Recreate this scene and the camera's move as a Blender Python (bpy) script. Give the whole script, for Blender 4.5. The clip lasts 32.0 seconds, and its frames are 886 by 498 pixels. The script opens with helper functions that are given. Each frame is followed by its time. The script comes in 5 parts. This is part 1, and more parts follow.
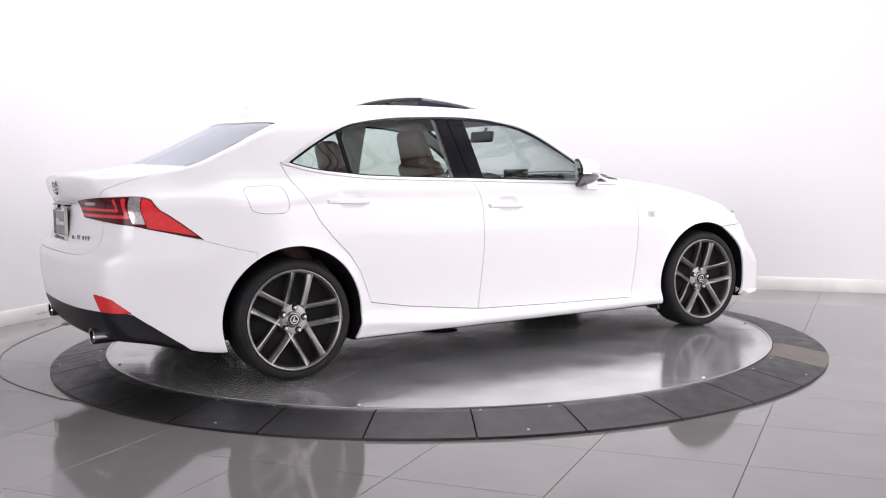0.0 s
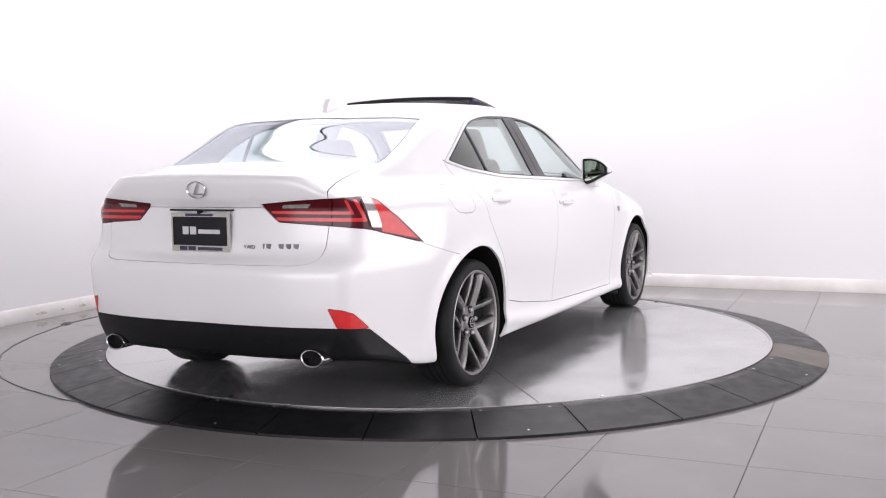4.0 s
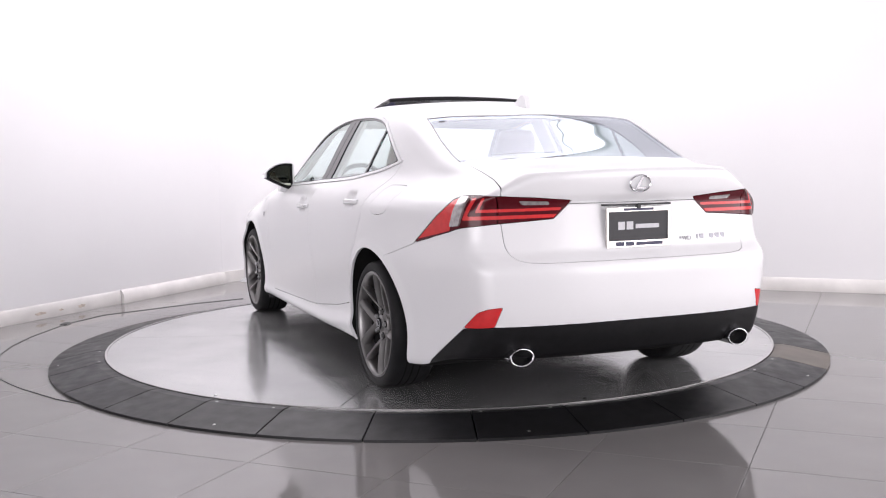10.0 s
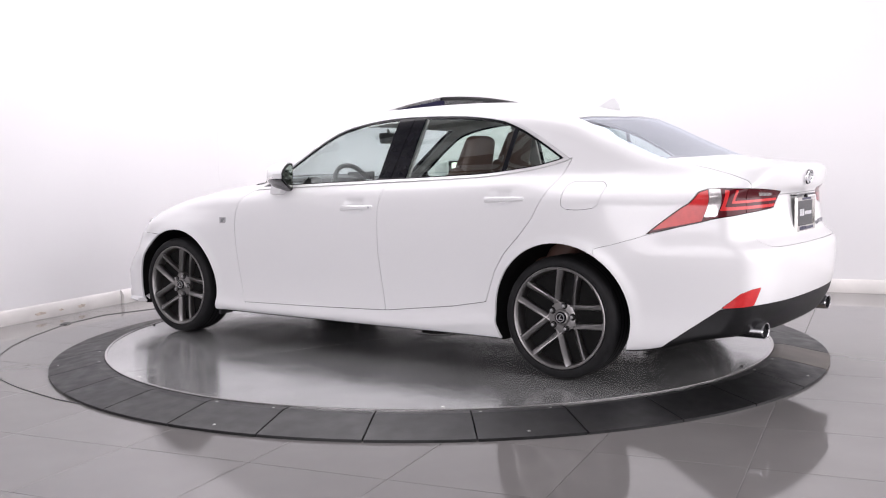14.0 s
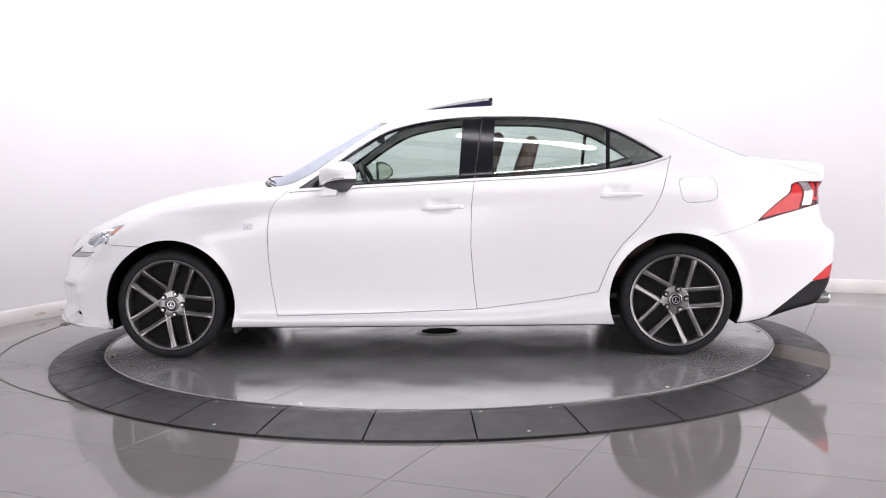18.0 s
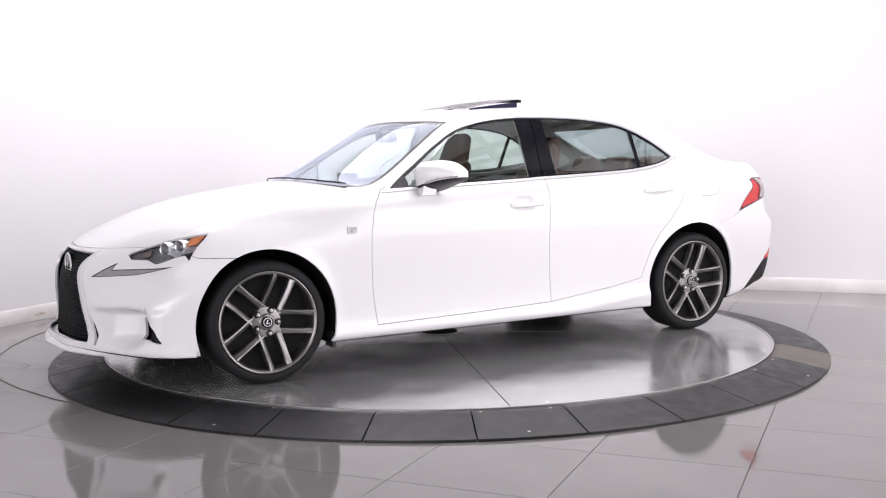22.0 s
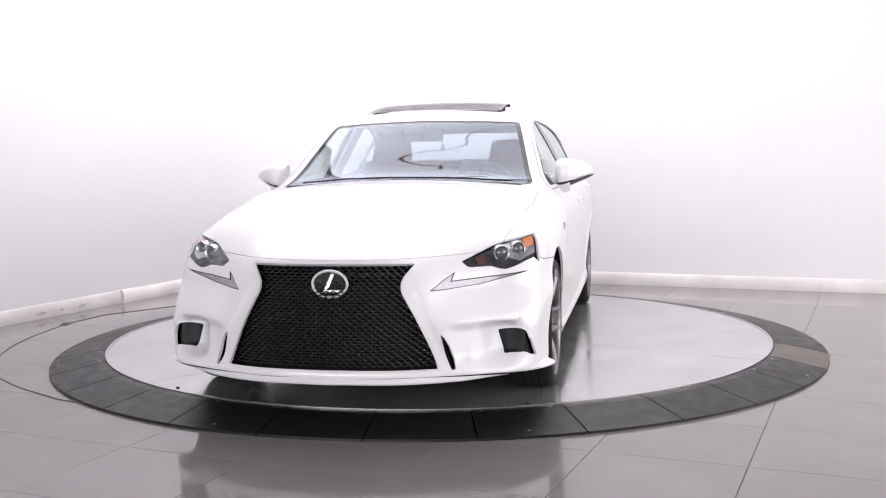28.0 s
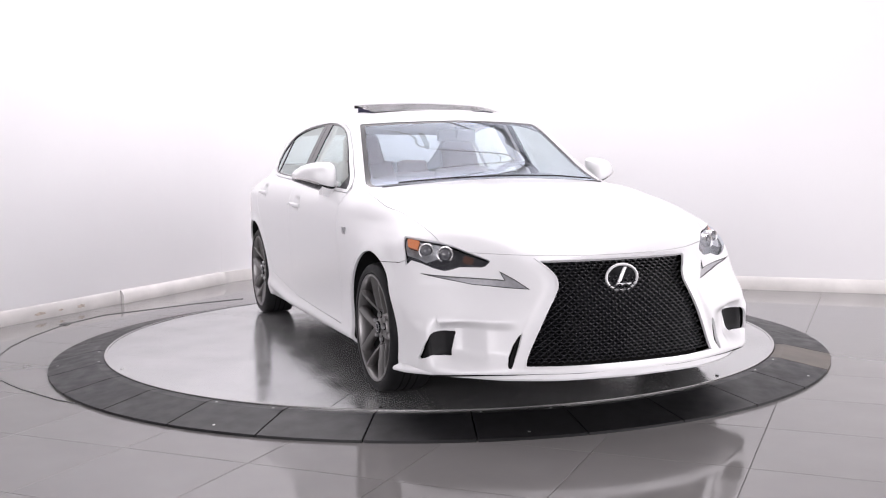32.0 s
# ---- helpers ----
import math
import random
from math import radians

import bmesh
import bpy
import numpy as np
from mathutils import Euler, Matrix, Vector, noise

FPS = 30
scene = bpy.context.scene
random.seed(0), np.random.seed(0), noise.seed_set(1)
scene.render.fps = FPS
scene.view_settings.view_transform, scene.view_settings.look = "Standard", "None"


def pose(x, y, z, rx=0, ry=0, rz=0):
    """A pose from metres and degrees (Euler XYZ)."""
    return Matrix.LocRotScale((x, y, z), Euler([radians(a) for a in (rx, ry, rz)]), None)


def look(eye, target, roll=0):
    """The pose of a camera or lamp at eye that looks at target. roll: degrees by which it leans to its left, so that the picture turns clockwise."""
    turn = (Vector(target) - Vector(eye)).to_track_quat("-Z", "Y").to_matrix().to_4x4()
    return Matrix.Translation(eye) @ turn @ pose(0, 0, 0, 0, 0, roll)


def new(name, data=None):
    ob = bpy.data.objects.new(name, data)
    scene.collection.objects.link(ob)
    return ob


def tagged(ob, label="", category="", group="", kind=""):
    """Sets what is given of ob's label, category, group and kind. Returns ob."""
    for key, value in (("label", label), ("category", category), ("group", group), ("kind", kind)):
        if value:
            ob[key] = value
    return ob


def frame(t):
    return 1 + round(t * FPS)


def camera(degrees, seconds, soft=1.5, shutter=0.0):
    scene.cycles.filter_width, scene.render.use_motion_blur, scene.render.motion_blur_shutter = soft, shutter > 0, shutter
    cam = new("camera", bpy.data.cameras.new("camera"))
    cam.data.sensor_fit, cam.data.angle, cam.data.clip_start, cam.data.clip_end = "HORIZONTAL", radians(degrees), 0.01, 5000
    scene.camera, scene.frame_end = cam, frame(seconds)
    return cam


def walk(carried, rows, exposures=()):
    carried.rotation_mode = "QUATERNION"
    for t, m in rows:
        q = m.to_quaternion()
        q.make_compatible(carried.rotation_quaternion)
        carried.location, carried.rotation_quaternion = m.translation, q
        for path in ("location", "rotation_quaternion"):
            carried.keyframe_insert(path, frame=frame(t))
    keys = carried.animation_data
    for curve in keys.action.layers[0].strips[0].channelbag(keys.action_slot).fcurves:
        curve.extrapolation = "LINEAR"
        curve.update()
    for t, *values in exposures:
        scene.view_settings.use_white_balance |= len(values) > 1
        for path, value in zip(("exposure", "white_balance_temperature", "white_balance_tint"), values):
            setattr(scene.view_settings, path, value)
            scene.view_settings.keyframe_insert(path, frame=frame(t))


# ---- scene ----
cam = camera(47.5, 32.0, soft=1.1)
EYE_H, EYE_D = 1.0849, 6.4218
AIM = Vector((0.0055, 0.99615, -0.08745))


def eye_row(t, nearer):
    eye = Vector((0, -EYE_D * (1 - nearer), EYE_H))
    return (t, look(eye, eye + AIM, -0.9065))


# the lens breathes a little as it refocuses: a few centimetres nearer or farther
BREATH = [(0, 0.0025), (3, 0.0035), (6.9, 0.003), (8.3, 0.0064), (19, 0.0066), (25, 0.0080), (27.3, 0.0075), (28.6, 0.0035), (29.5, 0.0035), (30.6, 0.006), (32, 0.0078)]
walk(cam, [eye_row(t, near) for t, near in BREATH],
     exposures=[(0, -0.04, 6500, 17), (32, -0.04, 6500, 17)])

# turntable: seconds to degrees, counter-clockwise from above
TURN_START, TURN_RATE = 30.68, 8.128
CAR_X, CAR_Y = 0.0525, -0.0018
TABLE_C = Vector((0.0042, -0.027, 0.0))
FLOOR_Z = -0.062
# the room's own axes: u along the side wall, n along the back wall
ROOM_TURN = -23.77
# ---- world and lights ----
world = bpy.data.worlds.new("world")
scene.world = world
world.use_nodes = True
world.node_tree.nodes["Background"].inputs[0].default_value = (0.8, 0.85, 1.0, 1)
world.node_tree.nodes["Background"].inputs[1].default_value = 0.02

CORNER = Vector((-1.699, 4.169, FLOOR_Z))
ROOM_H = 4.2
ROOM = Matrix.Translation(CORNER) @ pose(0, 0, 0, 0, 0, ROOM_TURN)   # local x along the back wall, local -y along the side wall
ROOM_W, ROOM_L = 9.6, 16.0


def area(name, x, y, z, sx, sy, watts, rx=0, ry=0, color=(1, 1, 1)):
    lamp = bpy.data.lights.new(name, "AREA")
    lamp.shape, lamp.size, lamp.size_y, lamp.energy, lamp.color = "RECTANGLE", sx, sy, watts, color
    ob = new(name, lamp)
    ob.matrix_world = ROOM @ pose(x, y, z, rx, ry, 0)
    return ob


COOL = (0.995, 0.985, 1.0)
area("ceiling_softbox_lamp", 2.7, -2.25, ROOM_H - 0.12, 5.0, 4.2, 200, color=COOL)
# two fill lamps added out of view to brighten the walls and car sides
area("end_fill_lamp", 4.3, -ROOM_L - 0.02, 2.1, 8.4, 3.9, 605, rx=90, color=COOL)
area("side_fill_lamp", ROOM_W + 0.02, -4.2, 2.1, 3.9, 6.5, 330, ry=90, color=(1.0, 0.985, 0.99))
area("ceiling_tube_lamp", 4.6, -5.2, ROOM_H - 0.16, 1.2, 0.07, 6, color=COOL)
# ---- materials ----
def material(name, color, rough=0.5, metal=0.0, coat=0.0, spec=0.5, bump=0.0, scale=40.0, vary=0.0, vscale=6.0,
             rvary=0.0, per_object=0.0, stretch=(1, 1, 1), alpha=1.0, emit=0.0):
    m = bpy.data.materials.new(name)
    m.use_nodes = True
    nt = m.node_tree
    b = nt.nodes["Principled BSDF"]
    b.inputs["Base Color"].default_value = (*color, 1)
    b.inputs["Roughness"].default_value = rough
    b.inputs["Metallic"].default_value = metal
    b.inputs["Coat Weight"].default_value = coat
    b.inputs["Coat Roughness"].default_value = 0.11
    b.inputs["Specular IOR Level"].default_value = spec
    if emit:
        b.inputs["Emission Color"].default_value = (*color, 1)
        b.inputs["Emission Strength"].default_value = emit
    tc = nt.nodes.new("ShaderNodeTexCoord")
    mp = nt.nodes.new("ShaderNodeMapping")
    mp.inputs["Scale"].default_value = stretch
    nt.links.new(tc.outputs["Object"], mp.inputs["Vector"])

    def noise_tex(s, detail=4.0):
        n = nt.nodes.new("ShaderNodeTexNoise")
        n.inputs["Scale"].default_value = s
        n.inputs["Detail"].default_value = detail
        nt.links.new(mp.outputs["Vector"], n.inputs["Vector"])
        return n

    def ranged(out, lo, hi):
        r = nt.nodes.new("ShaderNodeMapRange")
        r.inputs["From Min"].default_value, r.inputs["From Max"].default_value = 0.3, 0.7
        r.inputs["To Min"].default_value, r.inputs["To Max"].default_value = lo, hi
        nt.links.new(out, r.inputs["Value"])
        return r

    if vary or per_object:
        hsv = nt.nodes.new("ShaderNodeHueSaturation")
        hsv.inputs["Color"].default_value = (*color, 1)
        val = None
        if vary:
            val = ranged(noise_tex(vscale).outputs["Fac"], 1 - vary, 1 + vary).outputs[0]
        if per_object:
            oi = nt.nodes.new("ShaderNodeObjectInfo")
            r = nt.nodes.new("ShaderNodeMapRange")
            r.inputs["To Min"].default_value, r.inputs["To Max"].default_value = 1 - per_object, 1 + per_object
            nt.links.new(oi.outputs["Random"], r.inputs["Value"])
            if val is None:
                val = r.outputs[0]
            else:
                mu = nt.nodes.new("ShaderNodeMath")
                mu.operation = "MULTIPLY"
                nt.links.new(val, mu.inputs[0])
                nt.links.new(r.outputs[0], mu.inputs[1])
                val = mu.outputs[0]
        nt.links.new(val, hsv.inputs["Value"])
        nt.links.new(hsv.outputs["Color"], b.inputs["Base Color"])
    if rvary:
        nt.links.new(ranged(noise_tex(vscale * 1.7, 6).outputs["Fac"], max(rough - rvary, 0.02), rough + rvary).outputs[0], b.inputs["Roughness"])
    if bump:
        bp = nt.nodes.new("ShaderNodeBump")
        bp.inputs["Strength"].default_value = bump
        bp.inputs["Distance"].default_value = 0.002
        nt.links.new(noise_tex(scale).outputs["Fac"], bp.inputs["Height"])
        nt.links.new(bp.outputs["Normal"], b.inputs["Normal"])
    return m


def glass(name, color, mirror=0.05, rough=0.0, coating=(0.88, 0.94, 1.0)):
    """Thin tinted glass: clear, with a mirror layer that grows towards grazing angles."""
    m = bpy.data.materials.new(name)
    m.use_nodes = True
    nt = m.node_tree
    nt.nodes.remove(nt.nodes["Principled BSDF"])
    tr, gl = nt.nodes.new("ShaderNodeBsdfTransparent"), nt.nodes.new("ShaderNodeBsdfGlossy")
    tr.inputs[0].default_value = (*color, 1)
    gl.inputs["Roughness"].default_value = rough
    gl.inputs["Color"].default_value = (*coating, 1)
    lw, mix = nt.nodes.new("ShaderNodeLayerWeight"), nt.nodes.new("ShaderNodeMixShader")
    lw.inputs["Blend"].default_value = 0.5
    po, ma = nt.nodes.new("ShaderNodeMath"), nt.nodes.new("ShaderNodeMath")
    po.operation, ma.operation = "POWER", "MULTIPLY_ADD"
    po.inputs[1].default_value = 4.0
    ma.inputs[1].default_value, ma.inputs[2].default_value = 1 - mirror, mirror
    nt.links.new(lw.outputs["Facing"], po.inputs[0])
    nt.links.new(po.outputs[0], ma.inputs[0])
    nt.links.new(ma.outputs[0], mix.inputs[0])
    nt.links.new(tr.outputs[0], mix.inputs[1])
    nt.links.new(gl.outputs[0], mix.inputs[2])
    nt.links.new(mix.outputs[0], nt.nodes["Material Output"].inputs["Surface"])
    return m


PAINT = material("white_car_paint", (0.755, 0.755, 0.765), 0.34, 0.0, coat=0.6, vary=0.01, vscale=300, bump=0.015, scale=900)
BLACK_TRIM = material("black_trim", (0.007, 0.007, 0.008), 0.45, spec=0.25, bump=0.1, scale=400, vary=0.2, vscale=30)
GLOSS_BLACK = material("gloss_black", (0.010, 0.010, 0.013), 0.10, spec=0.28, vary=0.1, vscale=20)
DARK_PLASTIC = material("dark_plastic", (0.018, 0.018, 0.020), 0.55, bump=0.2, scale=300, vary=0.25, vscale=25)
UNDER = material("underbody_black", (0.008, 0.008, 0.008), 0.8, spec=0.15, bump=0.3, scale=60, vary=0.3, vscale=9)
RUBBER = material("tyre_rubber", (0.008, 0.008, 0.009), 0.62, spec=0.25, bump=0.3, scale=200, vary=0.25, vscale=18)
GUNMETAL = material("gunmetal_alloy", (0.22, 0.214, 0.212), 0.36, 0.95, coat=0.15, vary=0.05, vscale=14)
DARK_ALLOY = material("dark_alloy_barrel", (0.06, 0.06, 0.062), 0.42, 1.0, vary=0.15, vscale=20)
STEEL = material("brake_steel", (0.45, 0.45, 0.46), 0.35, 1.0, vary=0.15, vscale=30)
CHROME = material("chrome", (0.72, 0.72, 0.74), 0.09, 1.0, vary=0.03, vscale=30)
SATIN_CHROME = material("satin_chrome", (0.55, 0.55, 0.57), 0.24, 1.0, vary=0.03, vscale=30)
BRIGHT_TRIM = material("bright_window_trim", (0.74, 0.74, 0.75), 0.30, 0.3, vary=0.03, vscale=30)
FRIT = material("black_glass_border", (0.008, 0.009, 0.012), 0.06, spec=0.3, vary=0.1, vscale=9)
WINDSHIELD = glass("windshield_glass", (0.84, 0.88, 0.90), 0.055, coating=(0.80, 0.88, 1.0))
SIDE_GLASS = glass("side_glass", (0.82, 0.92, 0.87), 0.17, coating=(0.92, 1.0, 0.98))
REAR_GLASS = glass("rear_glass", (0.62, 0.70, 0.74), 0.11, coating=(0.88, 0.93, 1.0))
LENS_CLEAR = glass("clear_lens", (0.93, 0.94, 0.95), 0.04)
RED_LENS = material("red_lens", (0.60, 0.030, 0.032), 0.15, coat=0.25, spec=0.3, vary=0.08, vscale=40)
DARK_RED = material("dark_red_lens", (0.075, 0.005, 0.009), 0.12, spec=0.25, vary=0.08, vscale=40)
AMBER = material("amber_lens", (0.70, 0.24, 0.10), 0.12, coat=0.8, vary=0.05, vscale=60)
SILVER_LENS = material("silver_reflector", (0.82, 0.80, 0.80), 0.25, 0.7, coat=1.0, vary=0.08, vscale=60)
LEATHER_RED = material("red_brown_leather", (0.105, 0.056, 0.044), 0.5, bump=0.25, scale=180, vary=0.12, vscale=15)
LEATHER_DARK = material("dark_interior_plastic", (0.03, 0.029, 0.03), 0.6, bump=0.2, scale=200, vary=0.15, vscale=15)
HEADLINER = material("grey_headliner", (0.46, 0.45, 0.44), 0.9, bump=0.2, scale=300, vary=0.05, vscale=20)
WALL = material("white_painted_wall", (0.76, 0.755, 0.765), 0.75, bump=0.12, scale=14, vary=0.015, vscale=0.8)
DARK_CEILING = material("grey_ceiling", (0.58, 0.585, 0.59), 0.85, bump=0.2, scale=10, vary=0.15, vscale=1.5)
CEILING = material("white_ceiling_paint", (0.80, 0.80, 0.80), 0.85, bump=0.1, scale=20, vary=0.03, vscale=1.5)
GREY_WALL = material("grey_rear_wall", (0.66, 0.66, 0.665), 0.8, bump=0.15, scale=8, vary=0.15, vscale=1.0)
BOARD = material("white_baseboard", (0.70, 0.68, 0.66), 0.5, bump=0.1, scale=30, vary=0.10, vscale=4)
TILE = material("grey_polished_tile", (0.20, 0.192, 0.188), 0.07, spec=0.5, bump=0.01, scale=5, vary=0.05, vscale=2.5, rvary=0.03, per_object=0.03)
GROUT = material("dark_grout", (0.13, 0.125, 0.12), 0.8, bump=0.3, scale=150, vary=0.2, vscale=20)
DISC = material("brushed_steel_plate", (0.60, 0.605, 0.605), 0.17, 0.72, bump=0.002, scale=14, vary=0.12, vscale=2.2, rvary=0.07)
DISC_RIM = material("polished_steel_rim", (0.60, 0.59, 0.585), 0.25, 0.9, bump=0.03, scale=80, vary=0.05, vscale=9)
RAMP = material("black_rubber_ramp", (0.012, 0.012, 0.013), 0.42, spec=0.32, bump=0.12, scale=160, vary=0.18, vscale=7, rvary=0.07, per_object=0.1)
RAMP_WORN = material("worn_brown_ramp", (0.095, 0.080, 0.066), 0.45, bump=0.12, scale=120, vary=0.2, vscale=9)
SCREW = material("bright_screw_head", (0.6, 0.6, 0.58), 0.3, 1.0)
CABLE = material("grey_cable", (0.10, 0.10, 0.10), 0.6, vary=0.2, vscale=30)
SCUFF = material("brown_scuff", (0.52, 0.45, 0.39), 0.7, bump=0.2, scale=60, vary=0.25, vscale=25)
BEAM = material("dark_steel_beam", (0.035, 0.035, 0.038), 0.6, vary=0.2, vscale=10)
# ---- mesh helpers ----
def part(name, bm, mat, parent=None, label="", smooth=True, bevel=0.0, segs=2, at=None):
    """Links a bmesh (or a mesh) as one mesh object under a thing or a part."""
    if isinstance(bm, bmesh.types.BMesh):
        if bevel:
            bmesh.ops.bevel(bm, geom=[e for e in bm.edges if e.is_manifold and e.calc_face_angle(0) > 0.5], offset=bevel, segments=segs, affect="EDGES", profile=0.6)
        bmesh.ops.recalc_face_normals(bm, faces=bm.faces)
        me = bpy.data.meshes.new(name)
        bm.to_mesh(me)
        bm.free()
        me.materials.append(mat)
        if smooth:
            me.polygons.foreach_set("use_smooth", [True] * len(me.polygons))
            if hasattr(me, "set_sharp_from_angle"):
                me.set_sharp_from_angle(angle=radians(40))
    else:
        me = bm
    ob = new(name, me)
    if parent is not None:
        ob.parent = parent
    if at is not None:
        ob.matrix_basis = at
    return tagged(ob, label)


def box(x0, x1, y0, y1, z0, z1, m=None, bm=None):
    bm = bm or bmesh.new()
    vs = [bm.verts.new((x, y, z)) for x in (x0, x1) for y in (y0, y1) for z in (z0, z1)]
    for f in ((0, 1, 3, 2), (4, 6, 7, 5), (0, 4, 5, 1), (2, 3, 7, 6), (0, 2, 6, 4), (1, 5, 7, 3)):
        bm.faces.new([vs[i] for i in f])
    if m is not None:
        bmesh.ops.transform(bm, matrix=m, verts=vs)
    return bm


def lathe(profile, seg=48, axis="z", bm=None, closed=False):
    """Turns (radius, height) pairs about an axis."""
    bm = bm or bmesh.new()
    rings = []
    for r, h in profile:
        ring = []
        for k in range(seg):
            a = 2 * math.pi * k / seg
            c, s = r * math.cos(a), r * math.sin(a)
            ring.append(bm.verts.new({"z": (c, s, h), "y": (c, h, s), "x": (h, c, s)}[axis]))
        rings.append(ring)
    pairs = list(zip(rings, rings[1:])) + ([(rings[-1], rings[0])] if closed else [])
    for a, b in pairs:
        for k in range(seg):
            bm.faces.new((a[k], a[(k + 1) % seg], b[(k + 1) % seg], b[k]))
    if not closed:
        for ring, r in ((rings[0], profile[0][0]), (rings[-1], profile[-1][0])):
            if r > 1e-5:
                bm.faces.new(ring)
    return bm


def tube(points, r, seg=8, bm=None, closed=False):
    """A round bar along a line of points."""
    bm = bm or bmesh.new()
    pts = [Vector(q) for q in points]
    rings = []
    n = len(pts)
    for i, q in enumerate(pts):
        a, b = pts[(i - 1) % n if closed else max(i - 1, 0)], pts[(i + 1) % n if closed else min(i + 1, n - 1)]
        d = (b - a).normalized()
        side = d.cross(Vector((0, 0, 1)))
        if side.length < 1e-3:
            side = d.cross(Vector((0, 1, 0)))
        side.normalize()
        up = side.cross(d)
        rings.append([bm.verts.new(q + r * (math.cos(2 * math.pi * k / seg) * side + math.sin(2 * math.pi * k / seg) * up)) for k in range(seg)])
    for i in range(n if closed else n - 1):
        a, b = rings[i], rings[(i + 1) % n]
        for k in range(seg):
            bm.faces.new((a[k], a[(k + 1) % seg], b[(k + 1) % seg], b[k]))
    if not closed:
        bm.faces.new(rings[0])
        bm.faces.new(rings[-1])
    return bm


def prism(outline, depth0, depth1, put, bm=None):
    """A flat outline (u, v) given depth; put(u, v, d) gives the place."""
    bm = bm or bmesh.new()
    a = [bm.verts.new(put(u, v, depth0)) for u, v in outline]
    b = [bm.verts.new(put(u, v, depth1)) for u, v in outline]
    n = len(a)
    bm.faces.new(a)
    bm.faces.new(list(reversed(b)))
    for i in range(n):
        bm.faces.new((a[i], b[i], b[(i + 1) % n], a[(i + 1) % n]))
    return bm
# ---- the room ----
def room_part(name, x0, x1, y0, y1, z0, z1, mat, label, category, kind="structure", bevel=0.0):
    ob = part(name, box(x0, x1, y0, y1, z0, z1), mat, None, label, smooth=bool(bevel), bevel=bevel)
    ob.matrix_world = ROOM
    return tagged(ob, label, category, kind=kind)


T = 0.2
room_part("wall_back", 0, ROOM_W + T, 0, T, -0.05, ROOM_H, WALL, "smooth white painted studio wall behind the turntable", "wall")
room_part("wall_side", -T, 0, -7.5, T, -0.05, ROOM_H, WALL, "smooth white painted studio wall beside the turntable", "wall")
room_part("wall_side_far", -T, 0, -ROOM_L, -7.502, -0.05, ROOM_H, GREY_WALL, "grey painted wall of the workshop end", "wall")
# unseen end wall, its wide gap added only to hold a fill lamp
END = "pale painted unseen end wall round the gap added for a fill lamp"
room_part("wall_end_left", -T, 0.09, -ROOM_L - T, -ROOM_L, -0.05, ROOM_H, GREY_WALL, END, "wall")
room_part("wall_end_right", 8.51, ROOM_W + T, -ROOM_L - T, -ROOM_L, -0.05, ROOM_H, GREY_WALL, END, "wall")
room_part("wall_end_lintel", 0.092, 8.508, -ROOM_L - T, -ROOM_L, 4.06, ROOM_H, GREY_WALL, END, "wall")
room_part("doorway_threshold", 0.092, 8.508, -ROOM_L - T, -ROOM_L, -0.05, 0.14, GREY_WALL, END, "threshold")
# unseen right wall, its tall gap likewise added for a fill lamp
SIDE = "smooth white painted unseen wall round the gap added for a fill lamp"
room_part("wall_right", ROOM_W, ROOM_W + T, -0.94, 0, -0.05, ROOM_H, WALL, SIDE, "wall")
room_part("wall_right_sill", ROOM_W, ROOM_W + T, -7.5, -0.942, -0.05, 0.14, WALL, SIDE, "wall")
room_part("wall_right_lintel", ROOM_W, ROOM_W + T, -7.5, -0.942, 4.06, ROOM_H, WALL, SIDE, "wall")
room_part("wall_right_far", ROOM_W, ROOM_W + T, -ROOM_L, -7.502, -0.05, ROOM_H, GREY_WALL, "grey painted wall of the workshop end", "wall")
room_part("ceiling", -T, 5.298, -4.6, T, ROOM_H, ROOM_H + T, CEILING, "white painted ceiling over the studio", "ceiling")
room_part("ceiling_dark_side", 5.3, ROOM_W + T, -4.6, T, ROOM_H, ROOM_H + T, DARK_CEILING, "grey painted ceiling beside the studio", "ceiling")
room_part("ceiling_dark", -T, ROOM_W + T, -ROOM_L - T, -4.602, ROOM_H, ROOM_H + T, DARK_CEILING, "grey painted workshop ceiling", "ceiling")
for y in (-4.75, -5.05, -5.55, -5.95, -6.1, -6.7, -7.3, -8.7, -9.3, -11.5):
    room_part("ceiling_rail", 0.2, ROOM_W - 0.2, y, y + 0.07, ROOM_H - 0.16, ROOM_H - 0.02, BEAM, "dark steel rail under the workshop ceiling", "rail", kind="structure")
softbox = new("ceiling_softbox")
softbox.matrix_world = ROOM @ pose(2.7, -2.25, ROOM_H - 0.125)
tagged(softbox, "large white-framed softbox hung under the ceiling", "softbox")
for x0, x1, y0, y1 in ((-2.54, 2.54, 2.105, 2.14), (-2.54, 2.54, -2.14, -2.105), (-2.54, -2.505, -2.1, 2.1), (2.505, 2.54, -2.1, 2.1)):
    part("frame_bar", box(x0, x1, y0, y1, -0.02, 0.10), CEILING, softbox, smooth=False)
tube_case = part("tube_light_case", box(-0.64, 0.64, -0.07, 0.07, 0.02, 0.12), CEILING, None, bevel=0.006)
tube_case.matrix_world = ROOM @ pose(4.6, -5.2, ROOM_H - 0.16)
tagged(tube_case, "white case of the ceiling tube light", "light")
sag = [(0.7, -2.75), (1.5, -2.55), (2.3, -2.38), (2.9, -2.15), (3.3, -1.80), (3.6, -1.35), (3.85, -0.75)]
hang = part("ceiling_cable", tube([(x, y, ROOM_H - 0.25 - 0.02 * math.sin(x)) for x, y in sag], 0.011), CABLE)
